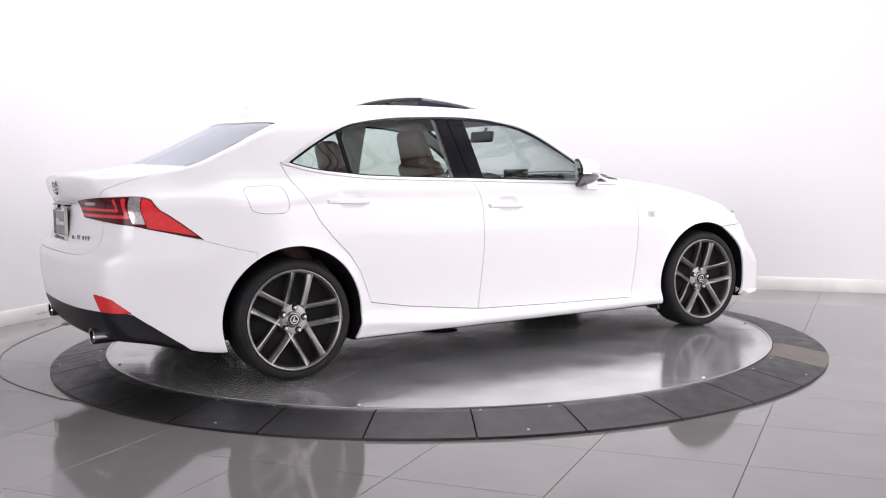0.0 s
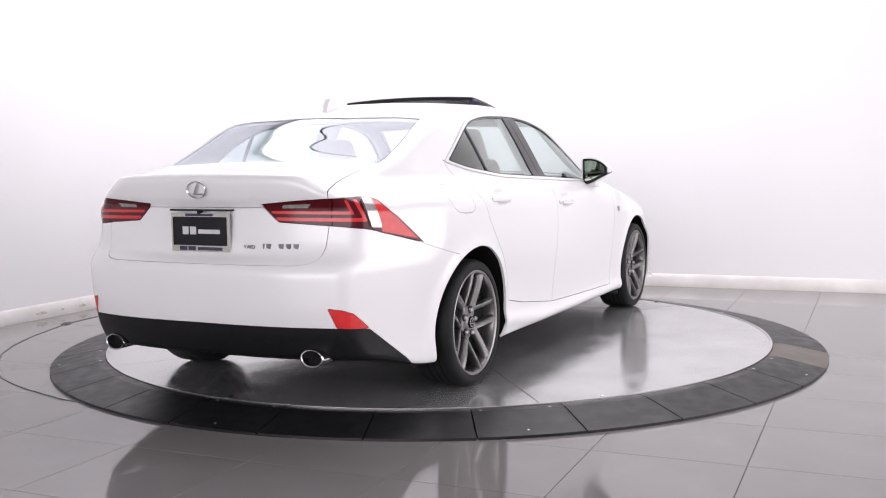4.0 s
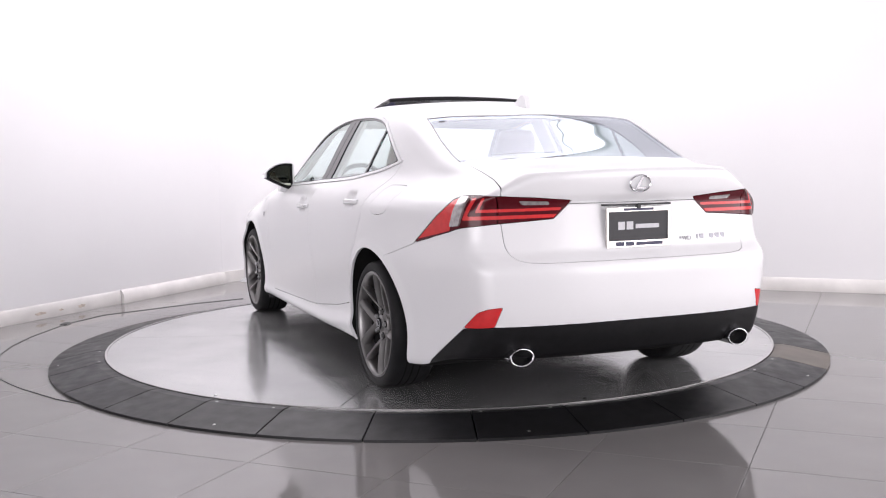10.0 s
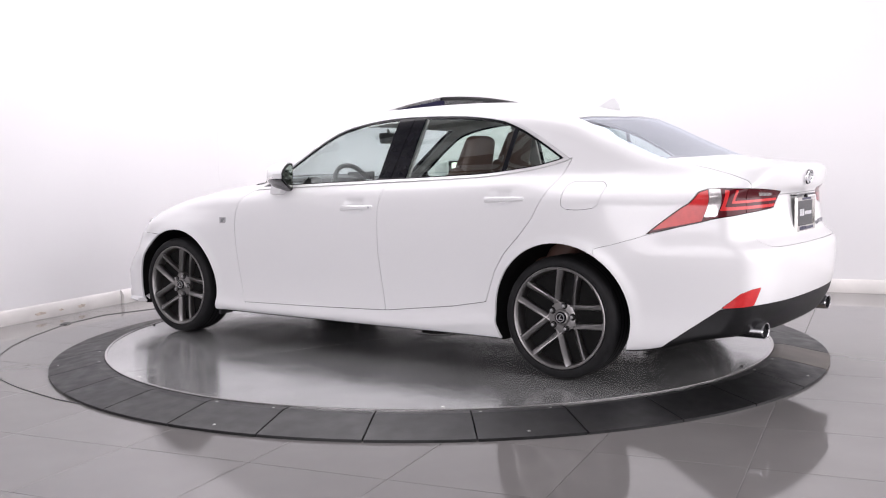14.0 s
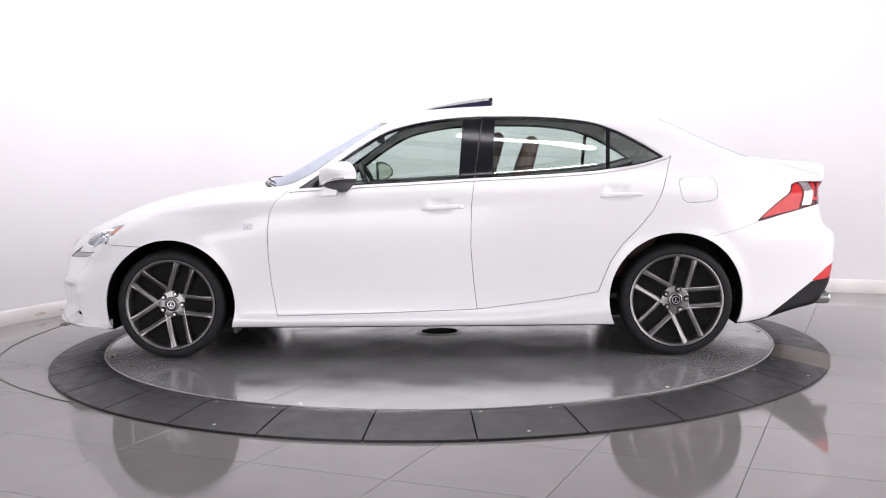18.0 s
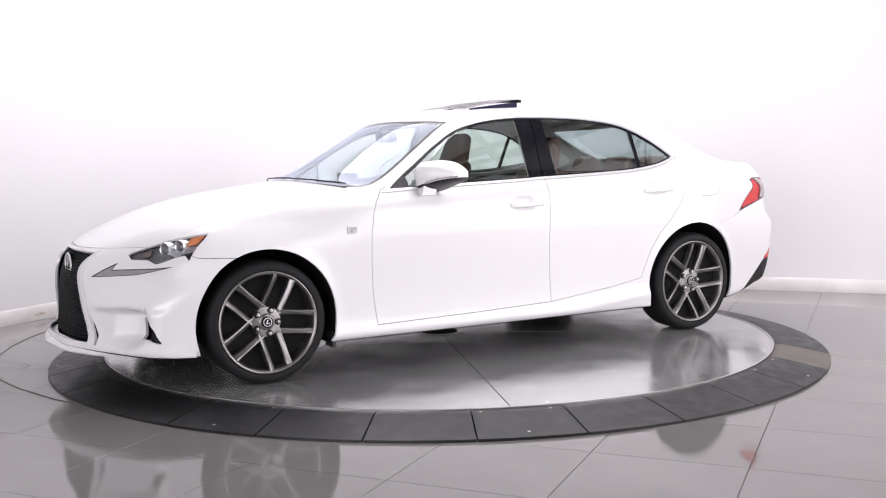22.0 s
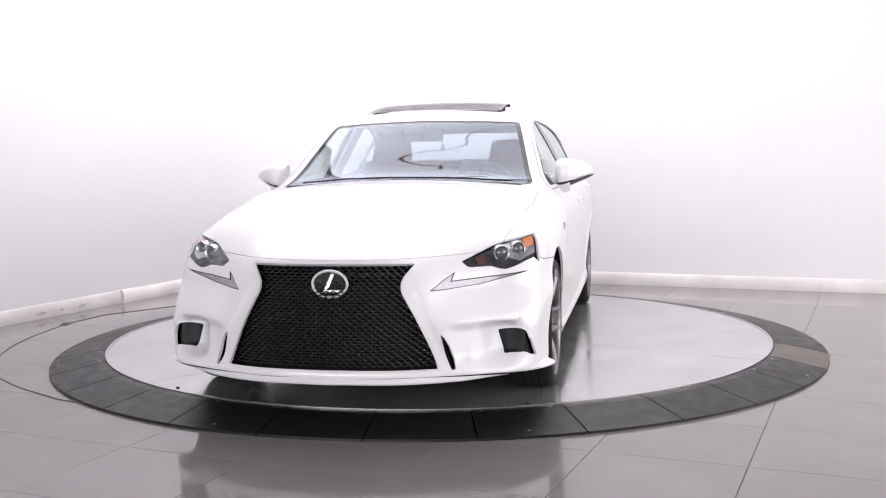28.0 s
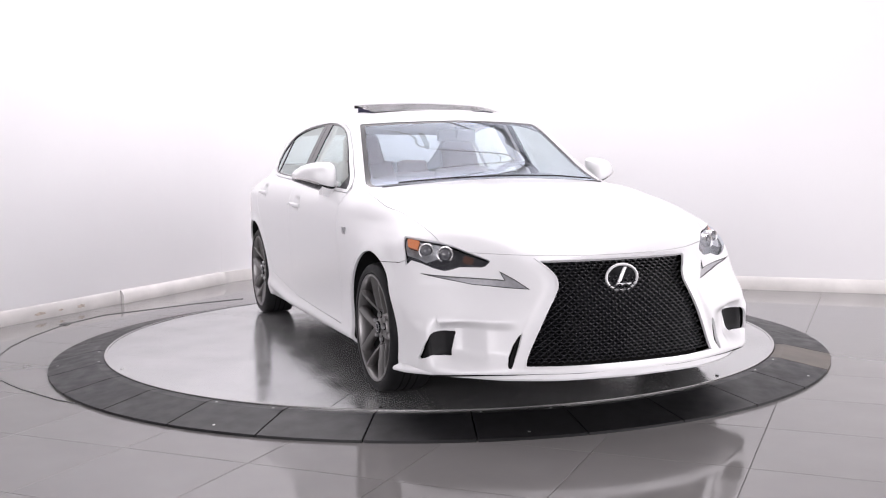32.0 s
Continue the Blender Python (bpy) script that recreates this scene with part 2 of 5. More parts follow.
part("bulb_holder", lathe([(0.03, -0.20), (0.035, -0.10), (0.02, -0.02), (0.012, 0.0)], 16), CABLE, hang, "dark bulb holder", at=pose(2.86, -2.2, ROOM_H - 0.25))
part("bulb", lathe([(0.001, -0.30), (0.035, -0.28), (0.042, -0.245), (0.03, -0.205)], 16), CEILING, hang, "white unlit bulb", at=pose(2.86, -2.2, ROOM_H - 0.25))
hang.matrix_world = ROOM
tagged(hang, "thin dark cable slung under the white ceiling", "cable")
spot = part("ceiling_fixture", box(-0.34, 0.34, -0.025, 0.025, -0.05, 0.0), CABLE, bevel=0.01)
spot.matrix_world = ROOM @ pose(2.85, -0.85, ROOM_H - 0.24, 0, 0, -20)
tagged(spot, "small dark fixture hung from the ceiling", "fixture")
part("stem", tube([(0, 0, -0.02), (0, 0, 0.10)], 0.01), CABLE, spot)


for y in (-0.6, -1.4, -1.65, -2.4, -3.1, -3.75, -4.0, -4.4):
    room_part("ceiling_rail", 5.4, ROOM_W - 0.2, y, y + 0.06, ROOM_H - 0.16, ROOM_H - 0.02, BEAM, "dark steel rail under the grey ceiling", "rail", kind="structure")
for x in (5.5, 6.5, 6.8, 7.9, 8.8):
    room_part("ceiling_beam", x, x + 0.09, -4.62, -0.1, ROOM_H - 0.10, ROOM_H - 0.005, BEAM, "dark steel beam under the grey ceiling", "beam", kind="structure")
for x in (1.3, 2.9, 3.3, 5.2, 6.8, 7.1, 8.6):
    room_part("ceiling_beam", x, x + 0.09, -12.0, -4.64, ROOM_H - 0.10, ROOM_H - 0.005, BEAM, "dark steel beam under the workshop ceiling", "beam", kind="structure")
unit = part("ceiling_unit", box(-0.35, 0.35, -0.22, 0.22, -0.28, 0.0), CABLE, bevel=0.02)
unit.matrix_world = ROOM @ pose(6.7, -3.9, ROOM_H - 0.17, 0, 0, 20)
tagged(unit, "dark boxed unit hung under the workshop ceiling", "fixture")


fork = part("cable_fork", tube([(0, 0, 0), (-0.35, -0.16, 0.02)], 0.009), CABLE)
fork.matrix_world = ROOM @ pose(4.05, -0.95, ROOM_H - 0.25)
tagged(fork, "dark forked cable bracket under the white ceiling", "bracket")
for q in ((0.05, -0.32, 0.02), (-0.22, 0.30, 0.02), (-0.30, 0.75, 0.03)):
    part("prong", tube([(0, 0, 0), q], 0.007), CABLE, fork)


def cove(name, r, t, z0, z1, mat, label, category):
    """A quarter round added where two walls meet, so that their tones blend."""
    bm = bmesh.new()
    n, rows = 60, []
    for k in range(n + 1):
        a = radians(180 - 90 * k / n)
        rows.append([bm.verts.new((COVE_R + q * math.cos(a), -COVE_R + q * math.sin(a), z)) for q, z in ((r, z0), (r, z1), (r + t, z1), (r + t, z0))])
    for a, b in zip(rows, rows[1:]):
        for i in range(4):
            bm.faces.new((a[i], a[(i + 1) % 4], b[(i + 1) % 4], b[i]))
    bm.faces.new(rows[0])
    bm.faces.new(rows[-1])
    ob = part(name, bm, mat, None, label)
    ob.matrix_world = ROOM
    return tagged(ob, label, category, kind="structure")


# rounding added to spread the brightness step between the two walls
COVE_R = 0.95
cove("wall_cove", COVE_R - 0.0005, 0.06, -0.05, ROOM_H, WALL, "smooth white rounding added to blend the tone of the studio walls", "wall")
cove("baseboard_corner", COVE_R - 0.022, 0.018, 0.0, 0.108, BOARD, "white painted baseboard round the corner", "baseboard")


def board_profile(name, length, bulge, label, m):
    """A skirting with a rounded top."""
    bm = bmesh.new()
    prof = [(0.0, 0.0), (-bulge, 0.0), (-bulge - 0.004, 0.02), (-bulge, 0.07), (-bulge * 0.7, 0.095), (-bulge * 0.3, 0.108), (0.0, 0.112)]
    ends = [[bm.verts.new((s, y, z)) for y, z in prof] for s in (0, length)]
    n = len(prof)
    for i in range(n):
        bm.faces.new((ends[0][i], ends[0][(i + 1) % n], ends[1][(i + 1) % n], ends[1][i]))
    bm.faces.new(ends[0])
    bm.faces.new(list(reversed(ends[1])))
    ob = part(name, bm, BOARD, None, label)
    ob.matrix_world = ROOM @ m
    return tagged(ob, label, "baseboard", kind="structure")


board_profile("baseboard_back", ROOM_W - COVE_R, 0.02, "scuffed white painted baseboard along the back wall", pose(COVE_R, -0.002, 0))
board_profile("baseboard_side_rounded", 2.38 - COVE_R, 0.038, "rounded white painted skirting along the side wall", pose(0.002, -2.38, 0, 0, 0, 90))
side_board = board_profile("baseboard_side_flat", 4.9, 0.012, "flat white scuffed skirting along the side wall", pose(0.002, -7.29, 0, 0, 0, 90))

# scuffs low on the side skirting
for wx, wy, w, h in ((-2.774, 1.532, 0.05, 0.016), (-2.986, 1.156, 0.07, 0.014), (-2.882, 1.342, 0.03, 0.010)):
    at = ROOM.inverted() @ Vector((wx, wy, FLOOR_Z))
    scuff = part("scuff_mark", prism([(w * math.cos(k * 0.5236) * (0.8 + 0.25 * math.sin(3.1 * k + w * 90)), h * math.sin(k * 0.5236) * (0.8 + 0.25 * math.cos(2.3 * k))) for k in range(12)], 0.0, 0.0012, lambda u, v, d: (d, u, v)), SCUFF, side_board, smooth=False)
    scuff.matrix_basis = side_board.matrix_world.inverted() @ ROOM @ pose(0.0185, at.y, 0.045)

# the floor: dark bed with polished tiles on it
floor = part("floor", box(-T, ROOM_W + T, -ROOM_L - T, T, -0.05, -0.004), GROUT, None, smooth=False)
floor.matrix_world = ROOM
tagged(floor, "polished grey tile floor with dark joints", "floor", kind="structure")

# a thin dark line laid on the floor in a wide bow round the ramp
bow = [(-1.73, -1.582), (-1.891, -1.477), (-2.157, -1.236), (-2.263, -1.123), (-2.386, -0.976), (-2.559, -0.637), (-2.701, -0.244), (-2.749, 0.044), (-2.764, 0.401), (-2.744, 0.65), (-2.724, 0.919),
       (-2.654, 1.121), (-2.581, 1.335), (-2.331, 1.573), (-2.02, 1.886), (-1.665, 2.15)]
line = part("floor_cable", tube([(x, y, FLOOR_Z + 0.002) for x, y in bow], 0.0032), CABLE)
tagged(line, "thin dark cable lying on the tiles round the ramp", "cable")
part("cable_clip", box(-2.75, -2.70, 0.876, 0.956, FLOOR_Z, FLOOR_Z + 0.008), CABLE, line, "small dark cable clip", bevel=0.002)
# ---- the turntable ----
RING_IN, RING_OUT = 2.031, 2.329
disc = new("turntable_disc")
disc.empty_display_size = 0.3
disc.location = TABLE_C
tagged(disc, "round brushed steel turntable plate with polished rim", "turntable")


def sector(r0, r1, a0, a1, z0, z1, inner_lip=0.0, steps=10, drop=0.0):
    """A slice of a ring, with an optional fall to its outer edge."""
    bm = bmesh.new()
    rs = [r0, r0 + 0.05, r1] if drop else [r0, r1]
    zs = [z1, z1, z1 - drop] if drop else [z1, z1]
    top, bot = [], []
    for k in range(steps + 1):
        a = radians(a0 + (a1 - a0) * k / steps)
        c, s = math.cos(a), math.sin(a)
        top.append([bm.verts.new((r * c, r * s, z)) for r, z in zip(rs, zs)])
        bot.append([bm.verts.new((r * c, r * s, z0)) for r in (rs[0], rs[-1])])
    for k in range(steps):
        t0, t1, b0, b1 = top[k], top[k + 1], bot[k], bot[k + 1]
        for i in range(len(rs) - 1):
            bm.faces.new((t0[i], t0[i + 1], t1[i + 1], t1[i]))
        bm.faces.new((t0[-1], b0[1], b1[1], t1[-1]))
        bm.faces.new((b0[0], t0[0], t1[0], b1[0]))
        bm.faces.new((b0[1], b0[0], b1[0], b1[1]))
    bm.faces.new(top[0] + list(reversed(bot[0])))
    bm.faces.new(list(reversed(top[-1])) + bot[-1])
    return bm


# sector plates with fine seams between them, inside a polished edge
def plate(a0, a1, r):
    """A sector of the disc, kept a little off its neighbours."""
    mid = radians((a0 + a1) / 2)
    off = Vector((math.cos(mid), math.sin(mid))) * SEAM / math.sin(radians((a1 - a0) / 2))
    gap = math.degrees(SEAM / r)
    rim = [radians(a0 + gap + (a1 - a0 - 2 * gap) * k / 60) for k in range(61)]
    return prism([tuple(off)] + [(r * math.cos(a), r * math.sin(a)) for a in rim], -0.025, 0.0, lambda u, v, d: (u, v, d))


SEAM = 0.0026
for a0, a1 in ((69.3, 145.0), (145.0, 219.5), (219.5, 325.0), (325.0, 429.3)):
    part("plate", plate(a0, a1, 2.012), DISC, disc, smooth=False)
part("plate_bed", lathe([(2.006, -0.03), (2.006, -0.012)], 64), UNDER, disc)
part("rim_band", lathe([(2.013, -0.03), (2.013, 0.003), (2.025, 0.003), (2.027, 0.001), (2.027, -0.03)], 160, closed=True), DISC_RIM, disc, "polished steel edge band")
# the open hub's shade, put in as a flat black disc, and bolts near the edge
part("hub_hole", lathe([(0.115, 0.0012), (0.105, 0.0016), (0.03, 0.0016), (0.001, 0.0012)], 40), UNDER, disc, "flat black disc for the shade inside the open hub")
part("hub_collar", lathe([(0.150, 0.0005), (0.148, 0.003), (0.118, 0.003), (0.116, 0.0005)], 48, closed=True), DISC_RIM, disc, "steel collar round the hub")
for k in range(7):
    a = 0.4 + k * 2 * math.pi / 7
    part("edge_bolt", lathe([(0.009, 0.0008), (0.009, 0.003), (0.006, 0.005)], 10), SCREW if k % 3 else UNDER, disc, at=pose(1.985 * math.cos(a), 1.985 * math.sin(a), 0))

ring = new("ramp_ring")
ring.location = TABLE_C
tagged(ring, "black rubber ramp ring of segments round the turntable", "ramp")
JOINT0 = -86.4
SEGMENTS = 31
for k in range(SEGMENTS):
    a0 = JOINT0 + k * 360 / SEGMENTS
    mid = (a0 + 5.6 + 360) % 360
    worn = 334 < mid < 340
    seg = part("ramp_segment", sector(RING_IN, RING_OUT, a0 + 0.09, a0 + 360 / SEGMENTS - 0.09, FLOOR_Z, -0.004, drop=0.046), RAMP_WORN if worn else RAMP, ring,
               "worn brown segment" if worn else "", smooth=False)
    for r, da in ((RING_IN + 0.03, 1.2), (RING_IN + 0.03, 9.9), (RING_OUT - 0.05, 5.6)):
        a = radians(a0 + da)
        if (k * 7 + int(da)) % 4 == 1:
            z = -0.0045 if r < 2.2 else -0.041
            part("screw", lathe([(0.007, -0.002), (0.007, 0.001), (0.004, 0.002)], 10), SCREW, seg, at=pose(r * math.cos(a), r * math.sin(a), z))
# ---- the car's body surface ----
def curve(*pts, soft=0.0):
    """A smooth line through (at, value) pairs, kept free of overshoot; soft: metres over which it is evened out."""
    pts = sorted(pts)
    x, y = np.array([q[0] for q in pts], float), np.array([q[1] for q in pts], float)
    h, d = np.diff(x), np.diff(y) / np.diff(x)
    m = np.zeros_like(y)
    m[0], m[-1] = d[0], d[-1]
    for i in range(1, len(x) - 1):
        if d[i - 1] * d[i] > 0:
            w1, w2 = 2 * h[i] + h[i - 1], h[i] + 2 * h[i - 1]
            m[i] = (w1 + w2) / (w1 / d[i - 1] + w2 / d[i])
    tx = np.linspace(x[0], x[-1], 1500)
    i = np.clip(np.searchsorted(x, tx, "right") - 1, 0, len(x) - 2)
    s = (tx - x[i]) / h[i]
    ty = (1 + 2 * s) * (1 - s) ** 2 * y[i] + s * (1 - s) ** 2 * h[i] * m[i] + s * s * (3 - 2 * s) * y[i + 1] + s * s * (s - 1) * h[i] * m[i + 1]
    if soft:
        n = max(int(3 * soft / (tx[1] - tx[0])), 1)
        kern = np.exp(-0.5 * (np.arange(-n, n + 1) * (tx[1] - tx[0]) / soft) ** 2)
        pre, post = ty[0] - (ty[1] - ty[0]) * np.arange(n, 0, -1), ty[-1] + (ty[-1] - ty[-2]) * np.arange(1, n + 1)
        ty = np.convolve(np.concatenate([pre, ty, post]), kern / kern.sum(), "valid")
    return lambda q: np.interp(q, tx, ty)


def smax(a, b, k):
    h = np.maximum(k - np.abs(a - b), 0) / k
    return np.maximum(a, b) + h * h * k * 0.25


def step(a, b, q):
    s = np.clip((q - a) / (b - a), 0, 1)
    return s * s * (3 - 2 * s)


# centre line over bonnet, windscreen, roof, rear window and boot
TOP = curve((2.5, 0.46), (2.30, 0.592), (2.20, 0.648), (2.08, 0.703), (1.95, 0.764), (1.82, 0.822), (1.68, 0.868), (1.52, 0.908), (1.2, 0.956), (0.98, 0.984), (0.90, 1.008), (0.572, 1.180), (0.222, 1.350),
            (0.063, 1.390), (-0.153, 1.410), (-0.511, 1.420), (-0.869, 1.407), (-1.155, 1.376), (-1.405, 1.325), (-1.655, 1.213), (-1.92, 1.100), (-2.02, 1.075), (-2.2, 1.057), (-2.45, 1.04), soft=0.04)
BOW = curve((2.5, 0.10), (1.6, 0.12), (1.1, 0.34), (0.6, 0.36), (0.1, 0.16), (-0.5, 0.0), (-1.2, -0.16), (-1.9, -0.20), (-2.2, -0.05), (-2.5, 0.0), soft=0.1)
CROWN = curve((2.5, 0.12), (2.0, 0.12), (1.7, 0.14), (1.45, 0.10), (1.0, 0.055), (0.5, 0.10), (-0.5, 0.10), (-1.3, 0.10), (-2.0, 0.06), (-2.5, 0.06), soft=0.12)
# half width in plan, and how far each height lies inside it
WIDE = curve((2.5, 0.60), (2.2, 0.76), (2.0, 0.835), (1.75, 0.880), (1.4, 0.900), (0.9, 0.895), (0.3, 0.897), (-0.5, 0.898), (-1.0, 0.902), (-1.4, 0.904), (-1.6, 0.890), (-1.8, 0.858), (-2.0, 0.815), (-2.15, 0.775), (-2.3, 0.72), (-2.5, 0.62), soft=0.07)
INSET = curve((0.0, 0.16), (0.12, 0.075), (0.17, 0.045), (0.22, 0.032), (0.32, 0.030), (0.45, 0.020), (0.60, 0.006), (0.72, 0.0), (0.80, 0.002), (0.86, 0.012), (0.90, 0.028), (0.935, 0.055),
              (0.965, 0.088), (1.0, 0.113), (1.1, 0.166), (1.2, 0.220), (1.33, 0.297), (1.5, 0.42), soft=0.012)
# how far the front wings lean in above the arches
FENDER_IN = curve((0.0, 0.0), (0.45, 0.0), (0.60, 0.012), (0.66, 0.018), (0.71, 0.030), (0.76, 0.060), (0.81, 0.085), (0.86, 0.085), (0.95, 0.06), (1.1, 0.05), (1.6, 0.05), soft=0.012)
# and the rear wings above the lamps
REAR_IN = curve((0.0, 0.0), (0.87, 0.0), (0.92, 0.030), (0.96, 0.072), (1.0, 0.090), (1.05, 0.084), (1.15, 0.066), (1.2, 0.054), (1.27, 0.034), (1.36, 0.010), (1.6, 0.0), soft=0.012)
LIFT = curve((2.5, -0.16), (1.8, -0.10), (1.2, -0.05), (0.7, -0.03), (0.0, 0.0), (-0.7, 0.02), (-1.4, 0.05), (-2.0, 0.06), (-2.5, 0.06), soft=0.1)
FRONT = curve((0.0, 2.18), (0.14, 2.265), (0.18, 2.282), (0.21, 2.280), (0.25, 2.256), (0.4, 2.246), (0.5, 2.235), (0.57, 2.216), (0.62, 2.194), (0.66, 2.164), (0.69, 2.136), (0.75, 2.07), (1.0, 1.85), (1.6, 1.3), soft=0.014)
# how far the nose falls back towards the corners, low and high
SWEEP_LOW = curve((0.0, 0.0), (0.2, 0.012), (0.3, 0.030), (0.45, 0.085), (0.55, 0.128), (0.66, 0.192), (0.76, 0.255), (0.83, 0.312), (0.9, 0.42), (1.1, 0.87), soft=0.02)
SWEEP_HIGH = curve((0.0, 0.0), (0.2, 0.014), (0.3, 0.033), (0.41, 0.085), (0.5, 0.162), (0.6, 0.240), (0.68, 0.295), (0.76, 0.332), (0.83, 0.392), (0.9, 0.50), (1.1, 0.91), soft=0.02)
REAR = curve((0.0, -2.10), (0.2, -2.27), (0.38, -2.375), (0.5, -2.395), (0.62, -2.40), (0.66, -2.385), (0.70, -2.335), (0.8, -2.312), (0.90, -2.305), (0.93, -2.326), (1.0, -2.346), (1.06, -2.352), (1.5, -2.36), soft=0.010)


def pan_at(x):
    return 0.165 + 0.085 * step(-1.75, -2.2, x) + 0.02 * step(1.75, 2.2, x)


def width_at(x, z):
    sill = 0.020 * np.exp(-((z - 0.205 - 0.05 * step(-0.4, -1.05, x)) / 0.035) ** 2) * step(1.15, 0.95, x) * step(-1.15, -0.95, x)
    lips = sum(0.011 * np.exp(-((np.hypot(x - ax, z - az) - 0.362) / 0.035) ** 2) for ax, az in ((1.405, 0.305), (-1.405, 0.312)))
    wing = FENDER_IN(z) * step(0.80, 1.38, x) + REAR_IN(z) * step(-1.0, -1.6, x)
    tuck = 0.028 * step(0.62, 0.78, z) * step(1.10, 0.98, z) * step(-1.65, -1.95, x)
    flare = 0.020 * step(1.50, 1.70, x) * step(2.05, 1.90, x) * step(0.62, 0.48, z)
    cups = sum(0.022 * np.exp(-((x - hx) / 0.060) ** 4 - ((z - hz) / 0.034) ** 4) for hx, hz in ((-0.115, 0.843), (-1.08, 0.899)))
    return WIDE(x) - INSET(z - LIFT(x) * step(0.55, 0.95, z)) - wing + sill + lips + flare - tuck - cups


def top_at(x, y):
    return TOP(x + BOW(x) * y * y) - CROWN(x) * y * y


# half width of the grille opening by height
GRILLE_EDGE = curve((0.0, 0.46), (0.222, 0.459), (0.245, 0.453), (0.292, 0.435), (0.376, 0.398), (0.451, 0.362), (0.516, 0.326), (0.557, 0.308), (0.58, 0.307), (0.607, 0.318), (0.633, 0.337), (0.658, 0.359), (0.9, 0.52), soft=0.006)


def front_at(y, z):
    """The nose: a bowed face, a fold outside the grille's flange, and hollow cheeks over the lip."""
    a = np.abs(y)
    off = a - GRILLE_EDGE(z)
    fold = 0.016 * step(0.03, 0.075, off) * step(0.30, 0.12, off) * step(0.20, 0.25, z) * step(0.66, 0.50, z)
    low = step(0.415, 0.37, z) * step(0.195, 0.285, z)
    cheek = low * (0.034 * step(0.47, 0.57, a) * step(0.86, 0.78, a) + np.clip(0.45 * (0.815 - a), 0, 0.06) * step(0.585, 0.665, a) - 0.042 * step(0.715, 0.80, a))
    high = step(0.40, 0.56, z)
    return FRONT(z) - SWEEP_LOW(a) * (1 - high) - SWEEP_HIGH(a) * high + fold - cheek


def rear_at(y, z):
    return REAR(z) + 0.10 * y * y + 0.24 * y ** 4


def solid(x, y, z):
    """Below zero inside the body."""
    side, top = np.abs(y) - width_at(x, z), z - top_at(x, y)
    f = smax(side, top, 0.07)
    f = smax(f, x - front_at(y, z), 0.05)
    f = smax(f, rear_at(y, z) - x, 0.045)
    return smax(f, pan_at(x) - z, 0.03)


SPINE_Z = 0.56


def shoot(ox, dx, dy, dz, rounds=24):
    lo, hi = np.zeros(dx.shape), np.full(dx.shape, 2.6)
    for _ in range(rounds):
        mid = (lo + hi) / 2
        inside = solid(ox + mid * dx, mid * dy, SPINE_Z + mid * dz) < 0
        lo, hi = np.where(inside, mid, lo), np.where(inside, hi, mid)
    return (lo + hi) / 2


def body_grid(fine=0.0092):
    """Points of the left half: rays from a line along the car's middle, fanned out at both ends."""
    xf, xr = 1.45, -1.65
    n_mid, n_cap, n_ring = int((xf - xr) / fine), int(1.75 / fine), int(2.9 / fine)
    cap = np.linspace(math.pi / 2, 0, n_cap)
    ox = np.concatenate([np.full(n_cap, xf), np.linspace(xf, xr, n_mid)[1:-1], np.full(n_cap, xr)])
    az = np.concatenate([cap, np.zeros(n_mid - 2), -cap[::-1]])
    phi = np.linspace(-math.pi / 2, math.pi / 2, 260)
    O, A = ox[:, None], az[:, None]

    def points(ph, rounds):
        dx, dy, dz = np.sin(A) * np.cos(ph), np.cos(A) * np.cos(ph), np.sin(ph)
        d = shoot(O + 0 * ph, dx, dy, dz, rounds)
        return np.stack([O + d * dx, d * dy, SPINE_Z + d * dz], -1)

    P = points(np.broadcast_to(phi, (len(ox), len(phi))), 13)
    s = np.concatenate([np.zeros((len(ox), 1)), np.cumsum(np.linalg.norm(np.diff(P, axis=1), axis=2), axis=1)], 1)
    s = s + np.linspace(0, 0.15, len(phi))
    ph = np.stack([np.interp(np.linspace(0, r[-1], n_ring), r, phi) for r in s])
    P = points(ph, 26)
    P[np.abs(P[..., 1]) < 1e-6, 1] = 0
    n, m = P.shape[:2]
    idx = np.arange(n * m).reshape(n, m)
    a, b, c, d = idx[:-1, :-1].ravel(), idx[1:, :-1].ravel(), idx[1:, 1:].ravel(), idx[:-1, 1:].ravel()
    tris = np.concatenate([np.stack([a, b, c], 1), np.stack([a, c, d], 1)])
    V = P.reshape(-1, 3)
    e = V[tris]
    areas = np.linalg.norm(np.cross(e[:, 1] - e[:, 0], e[:, 2] - e[:, 0]), axis=1)
    return V, tris[areas > 1e-9]


